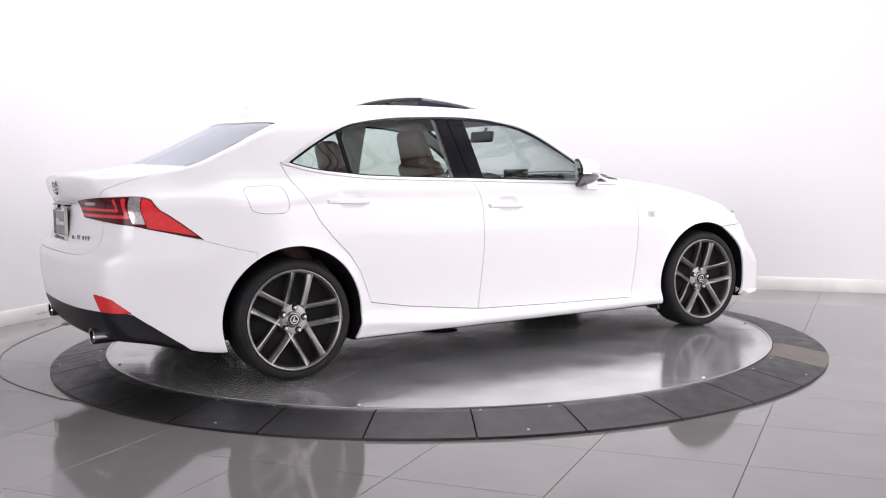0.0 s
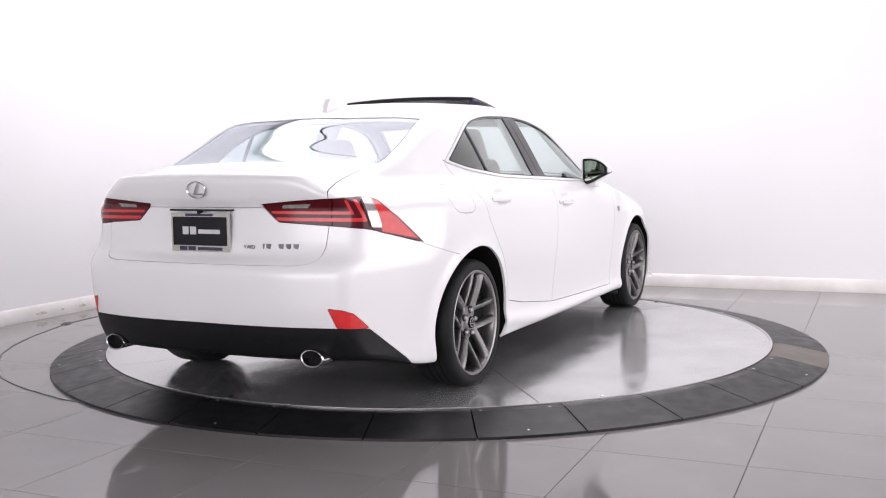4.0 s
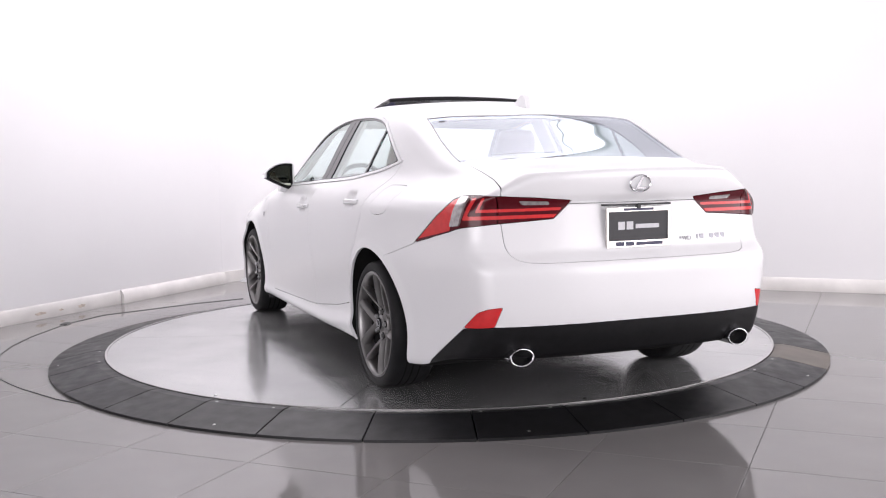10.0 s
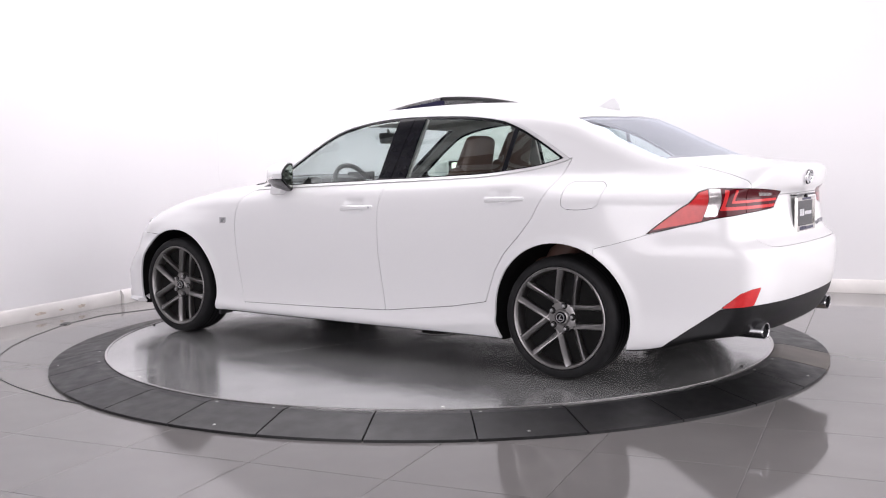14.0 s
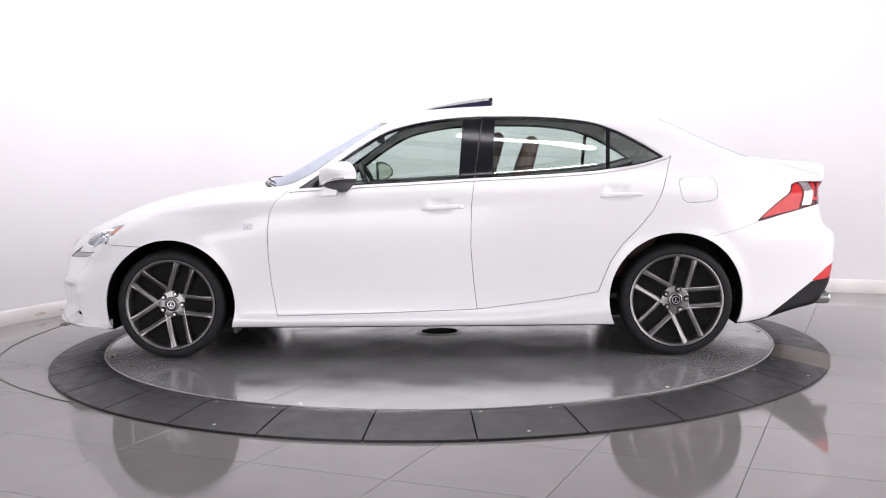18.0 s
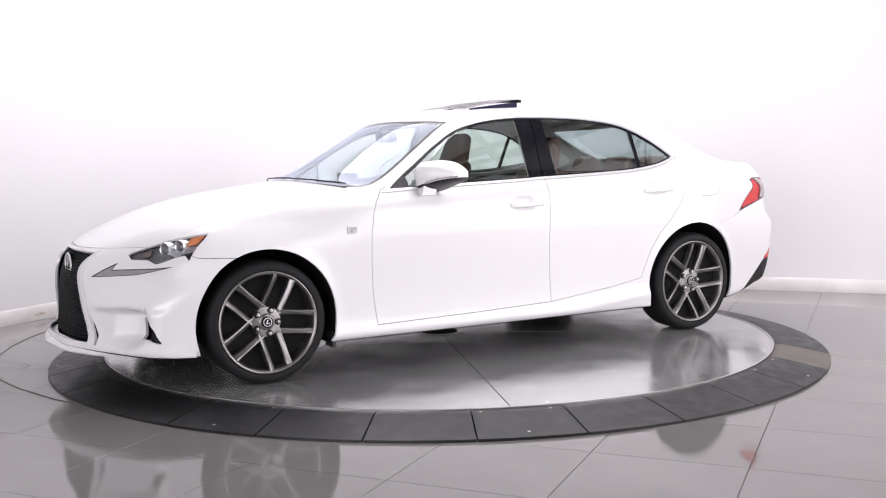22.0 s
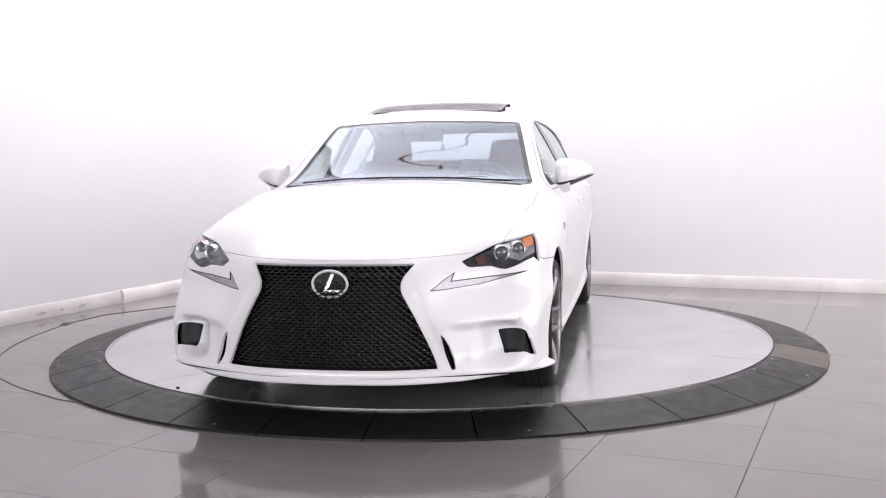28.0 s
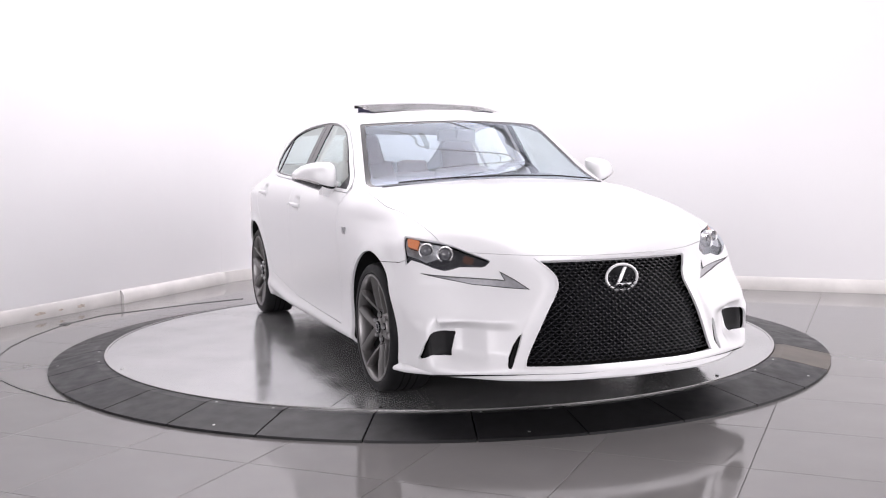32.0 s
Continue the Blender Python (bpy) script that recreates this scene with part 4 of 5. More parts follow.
SILVER = [(-1.383, 0.928), (-1.448, 0.928), (-1.400, 0.813), (-1.328, 0.809)]
HOOK_1 = [(-1.474, 0.929), (-1.500, 0.929), (-1.450, 0.853), (-1.922, 0.858), (-1.908, 0.844), (-1.417, 0.837)]
HOOK_2 = [(-1.537, 0.929), (-1.557, 0.929), (-1.522, 0.881), (-1.947, 0.885), (-1.937, 0.873), (-1.497, 0.868)]
REVERSE = [(-1.73, 0.914), (-1.88, 0.910), (-1.89, 0.896), (-1.75, 0.897)]
silver, tail_rest = carve(tail, rear_corner(SILVER))
hook_1, tail_rest = carve(tail_rest, rear_corner(HOOK_1))
hook_2, tail_rest = carve(tail_rest, rear_corner(HOOK_2))
reverse, tail_rest = carve(tail_rest, rear_corner(REVERSE))
tip, tail_rest = carve(tail_rest, lambda V: -1.378 + 0.45 * (0.928 - V[:, 2]) - (V[:, 0] + V[:, 1]))
tip, tip_edge = carve(tip, lambda V: np.maximum(rear_corner(TAIL)(V) + 0.005, 0.741 + 0.16 * (-1.004 - V[:, 0] - V[:, 1]) - V[:, 2]))
lid_lens, tail_rest = carve(tail_rest, lambda V: V[:, 0] + V[:, 1] + 1.622, 0.006)
TAIL_SILVER = material("ribbed_silver_lens", (0.46, 0.43, 0.43), 0.22, 0.6, coat=0.8, bump=0.1, scale=120, vary=0.25, vscale=60)
tails = lens("tail_lamp", tail_rest, DARK_RED, car, "dark red tail lamp with bright red bars", depth=0.02)
for s, ob in zip((1, -1), tails):
    skin("lid_lamp", *lid_lens, DARK_RED, ob, "dark red lamp on the boot lid", side=s, depth=0.02)
    skin("lamp_tip", *tip, RED_LENS, ob, "bright red lens", side=s, depth=0.02)
    skin("lamp_edge", *tip_edge, DARK_RED, ob, "dark lens border", side=s, depth=0.02)
    skin("lamp_bar", *hook_1, RED_LENS, ob, "bright red light bar", side=s, depth=0.01, lift=0.001)
    skin("lamp_bar", *hook_2, RED_LENS, ob, "bright red light bar", side=s, depth=0.01, lift=0.001)
    skin("side_reflector", *silver, TAIL_SILVER, ob, "silver ribbed reflector", side=s, depth=0.02, lift=0.011)
    skin("reversing_lamp", *reverse, TAIL_SILVER, ob, "pale reversing lamp", side=s, depth=0.01, lift=0.001)
lens("rear_reflector", reflector, RED_LENS, car, "red bumper reflector", depth=0.015)

AMBER_P = [(-0.88, 0.748), (-0.978, 0.737), (-0.985, 0.702), (-0.912, 0.712)]
SILVER_P = [(-0.85, 0.77), (-1.21, 0.731), (-1.17, 0.68), (-1.06, 0.653), (-1.0, 0.669), (-0.85, 0.69)]
INNER_AMBER = [(-1.28, 0.681), (-1.345, 0.667), (-1.34, 0.644), (-1.275, 0.651)]
amber, rest = carve(head, front_corner(AMBER_P))
inner_amber, rest = carve(rest, front_corner(INNER_AMBER))
bright, dark = carve(rest, front_corner(SILVER_P))
DRL_SILVER = material("pale_lamp_silver", (0.30, 0.30, 0.315), 0.35, 0.5, coat=1.0, vary=0.1, vscale=60)
BOWL = material("smoky_lamp_bowl", (0.52, 0.52, 0.54), 0.28, 0.8, coat=0.6, vary=0.25, vscale=45)
DULL_AMBER = material("dull_amber_lens", (0.10, 0.05, 0.04), 0.2, coat=0.5, vary=0.1, vscale=60)
PROJECTOR = material("projector_glass", (0.09, 0.09, 0.10), 0.05, spec=0.9, vary=0.1, vscale=30)
HEAD_DARK = material("headlamp_black_bezel", (0.03, 0.03, 0.034), 0.25, coat=0.3, vary=0.2, vscale=40)
houses = lens("headlamp", dark, HEAD_DARK, car, "dark headlamp with twin projectors under clear glass", depth=0, lift=-0.022)
for s, ob in zip((1, -1), houses):
    skin("reflector_bowl", *bright, BOWL, ob, "silver headlamp bowl", side=s, depth=0, lift=-0.020)
    skin("turn_signal", *amber, AMBER, ob, "amber turn signal lens", side=s, depth=0.008, lift=-0.006)
    skin("side_marker", *inner_amber, DULL_AMBER, ob, "amber marker lens", side=s, depth=0.008, lift=-0.012)
    cover = skin("lamp_glass", *head, LENS_CLEAR, ob, "clear lamp cover", side=s, depth=0.004, lift=-0.001)
    cover.visible_shadow = False
    for x, y, z, r in ((1.838, 0.680, 0.677, 0.036), (1.785, 0.748, 0.692, 0.034)):
        aim = pose(x, s * y, z, 0, 0, s * 24)
        ring = part("projector_ring", lathe([(r, -0.03), (r, 0.004), (r * 0.94, 0.010), (r * 0.80, 0.006), (r * 0.78, -0.004)], 32, "x"), SILVER_LENS, ob, "bright projector ring", at=aim)
        part("projector_lens", lathe([(r * 0.78, -0.004), (r * 0.70, 0.005), (r * 0.45, 0.012), (0.001, 0.015)], 28, "x"), PROJECTOR, ob, "grey glass projector lens", at=aim)

drl_line, drl_edge = carve(drl, lambda V: front_corner(DRL)(V) + 0.0022)
for s, ob in zip((1, -1), lens("running_lamp", drl_line, DRL_SILVER, car, "arrow-shaped running lamp", depth=0, lift=-0.004)):
    skin("lamp_surround", *drl_edge, DARK_PLASTIC, ob, "dark lamp surround", side=s, depth=0.004, lift=-0.001)
lens("side_intake", vent, BLACK_TRIM, car, "black side intake", depth=0, lift=-0.025)
lens("grille_slit", slit, BLACK_TRIM, car, "black slit intake", depth=0, lift=-0.035)
skin("grille_frame", *grille_edge, BRIGHT_TRIM, car, "thin chrome grille edge", depth=0.012, lift=0.003, both=True)
skin("grille_backing", *grille, UNDER, car, "black grille backing", depth=0, lift=-0.075, both=True)


def front_plane(y, z, back):
    high = step(0.40, 0.56, np.array(z))
    return float(FRONT(z) - SWEEP_LOW(abs(y)) * (1 - high) - SWEEP_HIGH(abs(y)) * high) - back


def grille_mesh():
    """Rows of small slanted links that weave into a mesh."""
    bm = bmesh.new()
    rows, dz, dy = 33, 0.0127, 0.032
    for i in range(rows):
        z = 0.236 + i * dz
        half = float(GRILLE_EDGE(np.array(z)))
        n = int(half / dy) + 1
        for j in range(-n, n + 1):
            y = (j + (0.5 if i % 2 else 0)) * dy
            if abs(y) > half - 0.002:
                continue
            x = front_plane(y, z, 0.046)
            for tilt in (1, -1):
                m = Matrix.Translation((x, y + tilt * dy * 0.25, z)) @ pose(0, 0, 0, tilt * 27, 0, -tilt * 20 - 30 * y)
                box(-0.008, 0.008, -0.0092, 0.0092, -0.0026, 0.0026, m=m, bm=bm)
    return bm


GRILLE_BLACK = material("gloss_black_grille", (0.010, 0.010, 0.012), 0.32, spec=0.4, vary=0.15, vscale=60)
mesh = part("grille", grille_mesh(), GRILLE_BLACK, car, "gloss black woven grille mesh", smooth=False)


def oval(w, h, t, n=40):
    """A raised oval band."""
    bm = bmesh.new()
    rings = []
    for a, d in ((1.0, 0.0), (0.97, 0.006), (0.90, 0.008), (0.83, 0.006), (0.80, 0.0)):
        rings.append([bm.verts.new((d, w * (1 - (1 - a) * h / w) * math.cos(2 * math.pi * k / n), h * a * math.sin(2 * math.pi * k / n))) for k in range(n)])
    for p, q in zip(rings, rings[1:]):
        for k in range(n):
            bm.faces.new((p[k], p[(k + 1) % n], q[(k + 1) % n], q[k]))
    return bm


def emblem(parent, at, w, h, dark):
    ring = part("emblem", oval(w, h, 0.01), BRIGHT_TRIM if dark else CHROME, parent, "oval chrome badge", at=at)
    if dark:
        part("badge_field", lathe([(0.001, -0.003), (h * 1.02, -0.003)], 32, "x"), GLOSS_BLACK, ring, "black badge field", at=Matrix.Diagonal((1, w / h, 1, 1)))
    hook = [(-0.42, -0.50), (0.62, -0.50), (0.62, -0.36), (-0.12, -0.36), (0.30, 0.62), (0.10, 0.62)]
    part("badge_mark", prism([(u * w * 0.9, v * h * 1.15) for u, v in hook], 0.0, 0.006, lambda u, v, d: (d, u, v)), BRIGHT_TRIM if dark else CHROME, ring, "slanted chrome mark", smooth=False)
    return ring



def lip_blade():
    """The lip under the bumper: thin, bulging in the middle, kicked up and out at the corners."""
    bm = bmesh.new()
    LX = curve((0.0, 2.300), (0.30, 2.258), (0.52, 2.165), (0.70, 2.030), (0.80, 1.942), (0.855, 1.860), (0.885, 1.765))
    LZ = curve((0.0, 0.176), (0.30, 0.174), (0.52, 0.174), (0.70, 0.180), (0.80, 0.187), (0.885, 0.182))
    rows, n = [], 60
    for k in range(-n, n + 1):
        y = 0.885 * k / n
        a = abs(y)
        x, z = float(LX(a)), float(LZ(a))
        slope = (float(LX(min(a + 0.01, 0.885))) - float(LX(max(a - 0.01, 0)))) / (min(a + 0.01, 0.885) - max(a - 0.01, 0))
        nx, ny = 1.0, -slope
        ln = math.hypot(nx, ny)
        nx, ny = nx / ln, ny / ln * (1 if y >= 0 else -1)
        deep, out = 0.06, 0.006 + 0.020 * float(step(0.62, 0.84, np.array(a)))
        rows.append([bm.verts.new((x + nx * o, y + ny * o, z + dz)) for o, dz in ((-deep, 0.040), (-deep * 0.45, 0.026), (out - 0.006, 0.012), (out, 0.004), (out - 0.004, -0.004), (-deep, -0.010))])
    for a, b in zip(rows, rows[1:]):
        for i in range(6):
            bm.faces.new((a[i], a[(i + 1) % 6], b[(i + 1) % 6], b[i]))
    bm.faces.new(rows[0])
    bm.faces.new(rows[-1])
    return bm


part("front_lip", lip_blade(), PAINT, car, "white lip under the front bumper")
emblem(car, pose(front_plane(0, 0.573, 0.040), 0, 0.575), 0.082, 0.062, True)
emblem(car, pose(-2.346, 0, 0.977, 0, 8, 180), 0.054, 0.039, False)

# ---- number plate board, lid trim and lettering ----
plate = part("number_plate", box(-2.332, -2.322, -0.152, 0.152, 0.713, 0.873), GLOSS_BLACK, car, "dark dealer plate", bevel=0.004)
frame_bm = bmesh.new()
for y0, y1, z0, z1 in ((-0.156, 0.156, 0.859, 0.876), (-0.156, 0.156, 0.708, 0.735), (-0.156, -0.148, 0.735, 0.859), (0.148, 0.156, 0.735, 0.859)):
    box(-2.338, -2.324, y0, y1, z0, z1, bm=frame_bm)
part("plate_frame", frame_bm, material("plate_chrome", (0.62, 0.60, 0.57), 0.07, 1.0, vary=0.04, vscale=30), plate, "chrome plate frame", smooth=False)
INK = material("pale_print", (0.55, 0.55, 0.57), 0.4, vary=0.05, vscale=40)
BLUE_INK = material("dark_print", (0.03, 0.03, 0.07), 0.4, vary=0.05, vscale=40)
for y0, y1, z0, z1, x, mat in ((0.065, 0.098, 0.782, 0.816, -2.3335, INK), (0.024, 0.057, 0.782, 0.816, -2.3335, INK), (-0.105, 0.012, 0.786, 0.804, -2.3335, INK), (-0.075, 0.075, 0.862, 0.873, -2.3395, BLUE_INK),
                               (0.072, 0.112, 0.713, 0.731, -2.3395, BLUE_INK), (0.024, 0.064, 0.713, 0.731, -2.3395, BLUE_INK), (-0.12, 0.012, 0.714, 0.728, -2.3395, BLUE_INK)):
    part("print_bar", box(x, x + 0.002, y0, y1, z0, z1), mat, plate, smooth=False)
part("lid_trim", box(-2.335, -2.306, -0.165, 0.165, 0.884, 0.892), GLOSS_BLACK, car, "thin dark strip over the plate", bevel=0.003)
part("lid_camera", lathe([(0.011, -0.012), (0.012, 0.0), (0.008, 0.004)], 16, "x"), GLOSS_BLACK, car, "small black camera", at=pose(-2.338, 0, 0.880, 0, 0, 180))


def letters(text, size, parent, at, mat, label):
    cu = bpy.data.curves.new("lettering", "FONT")
    cu.body, cu.size, cu.extrude, cu.align_x = text, size, 0.0015, "CENTER"
    tmp = bpy.data.objects.new("lettering", cu)
    scene.collection.objects.link(tmp)
    me = bpy.data.meshes.new_from_object(tmp.evaluated_get(bpy.context.evaluated_depsgraph_get()))
    bpy.data.objects.remove(tmp)
    me.materials.append(mat)
    ob = new("lettering", me)
    ob.parent = parent
    ob.matrix_basis = at
    return tagged(ob, label)


MARK_CHROME = material("satin_mark", (0.26, 0.26, 0.28), 0.35, 1.0, vary=0.05, vscale=40)


def lid_x(y, z):
    return float(rear_at(np.array(y), np.array(z)))


letters("AWD", 0.026, car, pose(lid_x(-0.245, 0.735) - 0.003, -0.248, 0.724, 90, 0, -90 - 4), MARK_CHROME, "small chrome lettering")
for k, (y, w) in enumerate(((-0.318, 0.007), (-0.342, 0.022), (-0.400, 0.022), (-0.434, 0.022), (-0.468, 0.022))):
    x = lid_x(y, 0.745)
    part("model_mark", box(x - 0.005, x + 0.004, y - w / 2, y + w / 2, 0.726, 0.747), MARK_CHROME, car, "small chrome bar", bevel=0.003)

# ---- wheels ----
def spoke_piece(side):
    """One of a pair of parallel spokes, with a ridge set towards its outer flank."""
    bm = bmesh.new()
    secs = []
    for r, w, y0, y1 in ((0.040, 0.0150, -0.066, -0.037), (0.072, 0.0160, -0.064, -0.033), (0.105, 0.0150, -0.058, -0.024), (0.145, 0.0143, -0.050, -0.013), (0.185, 0.0145, -0.043, -0.004), (0.215, 0.0158, -0.038, 0.001), (0.2365, 0.0185, -0.036, 0.003)):
        prof = ((-w, y0), (-w, y1 - 0.016), (-w * 0.72, y1 - 0.009), (w * 0.12, y1 - 0.002), (w * 0.34, y1), (w * 0.72, y1 - 0.001), (w, y1 - 0.010), (w * 0.9, y0))
        secs.append([bm.verts.new((r, y, side * (PAIR_HALF + z))) for z, y in prof])
    for a, b in zip(secs, secs[1:]):
        for k in range(8):
            bm.faces.new((a[k], a[(k + 1) % 8], b[(k + 1) % 8], b[k]))
    bm.faces.new(secs[0])
    bm.faces.new(secs[-1])
    return bm


def wheel_thing(x, y, s, turn):
    """y: the outer face of the rim. Built facing +y, then turned about for the other side."""
    at = pose(x, s * y, HUB_Z, 0, 0, 0 if s > 0 else 180) @ pose(0, 0, 0, 0, turn, 0)
    rim = part("wheel", lathe([(0.2535, 0.004), (0.2535, -0.006), (0.246, -0.016), (0.236, -0.06), (0.232, -0.205), (0.226, -0.205), (0.229, -0.06), (0.2315, -0.030), (0.2345, -0.012), (0.2385, -0.001), (0.243, 0.004), (0.249, 0.006)], 72, "y", closed=True),
               GUNMETAL, car, "dark grey five twin-spoke alloy wheel", at=at)
    part("tyre", lathe([(0.2475, -0.006), (0.256, 0.001), (0.259, 0.006), (0.268, 0.0075), (0.285, 0.006), (0.298, -0.004), (0.3045, -0.022), (0.306, -0.040), (0.306, -0.165), (0.3045, -0.183), (0.298, -0.20), (0.28, -0.212), (0.2475, -0.205)], 96, "y", closed=True), RUBBER, rim, "black rubber tyre")
    grooves = bmesh.new()
    for gy in (-0.068, -0.102, -0.137):
        lathe([(0.3063, gy), (0.3063, gy + 0.008)], 72, "y", bm=grooves)
    part("tread_groove", grooves, UNDER, rim, "dark tread groove")
    for k in range(5):
        for mesh_data in spoke_meshes:
            part("spoke", mesh_data, GUNMETAL, rim, at=pose(0, 0, 0, 0, k * 72, 0))
        a = radians(-k * 72)
        # a flat black disc puts in the shade of the recess round each nut
        part("nut_pocket", shade_disc_mesh, UNDER, rim, "flat black disc for the shade of the nut recess", at=pose(0.060 * math.cos(a), -0.0335, 0.060 * math.sin(a)))
        part("lug_nut", nut_mesh, STEEL, rim, at=pose(0.060 * math.cos(a), -0.031, 0.060 * math.sin(a)))
    part("hub", lathe([(0.079, -0.075), (0.078, -0.046), (0.074, -0.037), (0.066, -0.0345), (0.042, -0.0335), (0.038, -0.028), (0.032, -0.025), (0.001, -0.024)], 60, "y"), GUNMETAL, rim, "dark alloy hub")
    cap = part("centre_cap", lathe([(0.030, -0.024), (0.029, -0.018), (0.001, -0.016)], 32, "y"), GLOSS_BLACK, rim, "black centre cap")
    part("cap_mark", lathe([(0.0225, -0.018), (0.0225, -0.0158), (0.0185, -0.0158), (0.0195, -0.018)], 32, "y", closed=True), STEEL, rim, "grey cap ring")
    part("cap_stroke", prism([(-0.010, -0.009), (0.011, -0.009), (0.011, -0.005), (-0.003, -0.005), (0.004, 0.012), (0.0, 0.012)], -0.0175, -0.0152, lambda u, v, d: (-u, d, v)), STEEL, rim, "slanted grey mark", smooth=False, at=pose(0, 0, 0, 0, -turn, 0))
    still = pose(x, s * y, HUB_Z, 0, 0, 0 if s > 0 else 180)
    rotor = part("brake_disc", lathe([(0.165, -0.11), (0.165, -0.098), (0.085, -0.098), (0.08, -0.07), (0.05, -0.07), (0.05, -0.11)], 48, "y", closed=True), ROTOR, car, "dull steel brake disc", at=still)
    part("brake_caliper", box(-0.165, -0.085, -0.13, -0.075, -0.065, 0.065), DARK_ALLOY, rotor, "dark brake caliper", bevel=0.015)
    part("barrel_back", lathe([(0.229, -0.16), (0.05, -0.15)], 40, "y"), UNDER, car, "dark wheel backing", at=still)
    return rim


PAIR_HALF = 0.0468
ROTOR = material("dull_brake_steel", (0.30, 0.29, 0.28), 0.45, 1.0, vary=0.15, vscale=30)
spoke_meshes = []
for side in (1, -1):
    sp = part("spoke", spoke_piece(side), GUNMETAL, car, bevel=0.0018, segs=2)
    spoke_meshes.append(sp.data)
    bpy.data.objects.remove(sp)
nt_ob = part("lug_nut", lathe([(0.0115, -0.010), (0.0115, 0.006), (0.0085, 0.012), (0.001, 0.013)], 6, "y"), STEEL, car)
nut_mesh = nt_ob.data
bpy.data.objects.remove(nt_ob)
pk_ob = part("nut_pocket", lathe([(0.0172, -0.002), (0.0165, 0.0008), (0.001, 0.0008)], 24, "y"), UNDER, car)
shade_disc_mesh = pk_ob.data
bpy.data.objects.remove(pk_ob)
for x, y, s, turn in ((FRONT_AXLE, 0.877, 1, 248), (FRONT_AXLE, 0.877, -1, 262), (REAR_AXLE, 0.877, 1, 257), (REAR_AXLE, 0.877, -1, 260)):
    wheel_thing(x, y, s, turn)


def wheel_well(x, r, z, s):
    bm = bmesh.new()
    n, rows = 28, []
    for k in range(n + 1):
        a = radians(-22 + 224 * k / n)
        px, pz = x + r * math.cos(a), z + r * math.sin(a)
        edge = float(width_at(np.array(px), np.array(pz))) - 0.006
        rows.append([bm.verts.new((px, s * y, pz)) for y in (0.45, edge)])
    for a, b in zip(rows, rows[1:]):
        bm.faces.new((a[0], a[1], b[1], b[0]))
    bm.faces.new([q[0] for q in rows])
    return bm


for s in (1, -1):
    part("wheel_liner", wheel_well(FRONT_AXLE, 0.369, 0.305, s), UNDER, car, "black wheel arch liner")
    part("wheel_liner", wheel_well(REAR_AXLE, 0.370, 0.312, s), UNDER, car, "black wheel arch liner")
    # sill and arch edges hang below the skin
    part("mud_flap", box(1.035, 1.05, s * 0.80 - 0.05, s * 0.80 + 0.05, 0.14, 0.22), DARK_PLASTIC, car, "small black mud flap", bevel=0.004)

# ---- door mirrors and handles ----
MIRROR_TOP = curve((0.800, 1.080), (0.825, 1.088), (0.865, 1.089), (0.91, 1.083), (0.955, 1.066), (0.988, 1.045), (1.006, 1.026))
MIRROR_LOW = curve((0.800, 0.920), (0.83, 0.919), (0.865, 0.927), (0.91, 0.945), (0.955, 0.965), (0.988, 0.980), (1.006, 0.990))
MIRROR_NOSE = curve((0.800, 0.520), (0.825, 0.544), (0.865, 0.548), (0.91, 0.528), (0.955, 0.486), (1.006, 0.410))
MIRROR_BACK = curve((0.800, 0.425), (0.87, 0.390), (0.94, 0.354), (1.006, 0.322))


def mirror_shape(s, low=0.0, high=1.0, out=0.0, n=22):
    """Upright slices from the door outwards: flat behind, bulging ahead. low, high: the share of the height that is built."""
    bm = bmesh.new()
    rows = []
    ys = np.linspace(0.0, 1.0, n)
    ys = 0.800 + 0.206 * (1 - (1 - ys) ** 1.5)
    for y in ys:
        zt, zb, xn, xb = (float(c(y)) for c in (MIRROR_TOP, MIRROR_LOW, MIRROR_NOSE, MIRROR_BACK))
        close = 1.0 if y > 0.805 else 0.90
        mid, half = (zt + zb) / 2, (zt - zb) / 2 * close + out
        row = []
        for k in range(17):
            q = -1 + 2 * (low + (high - low) * k / 16)
            bulge = max(1 - abs(q) ** 3.2, 0.0) ** 0.5
            row.append(bm.verts.new((xb + (xn - xb) * (0.18 + 0.82 * bulge) * close + out * bulge, s * (y + out * (y - 0.9) * 4), mid + half * q)))
        for k in range(16, -1, -4):
            q = -1 + 2 * (low + (high - low) * k / 16)
            row.append(bm.verts.new((xb - out, s * (y + out * (y - 0.9) * 4), mid + half * q * 0.985)))
        rows.append(row)
    m = len(rows[0])
    for a, b in zip(rows, rows[1:]):
        for k in range(m):
            bm.faces.new((a[k], a[(k + 1) % m], b[(k + 1) % m], b[k]))
    bm.faces.new(rows[0])
    bm.faces.new(rows[-1])
    return bm


def mirror_plate(s, grow, x0, x1):
    """A plate on the mirror's rear face, following its outline."""
    bm = bmesh.new()
    ys = [0.812 + 0.188 * k / 14 for k in range(15)]
    ring = [(y, float(MIRROR_TOP(y)) - 0.006) for y in ys] + [(y, float(MIRROR_LOW(y)) + 0.006) for y in reversed(ys)]
    cy, cz = 0.904, 1.014
    ring = [(cy + (y - cy) * grow, cz + (z - cz) * grow) for y, z in ring]
    return prism(ring, x0, x1, lambda u, v, d: (float(MIRROR_BACK(u)) + d, s * u, v))


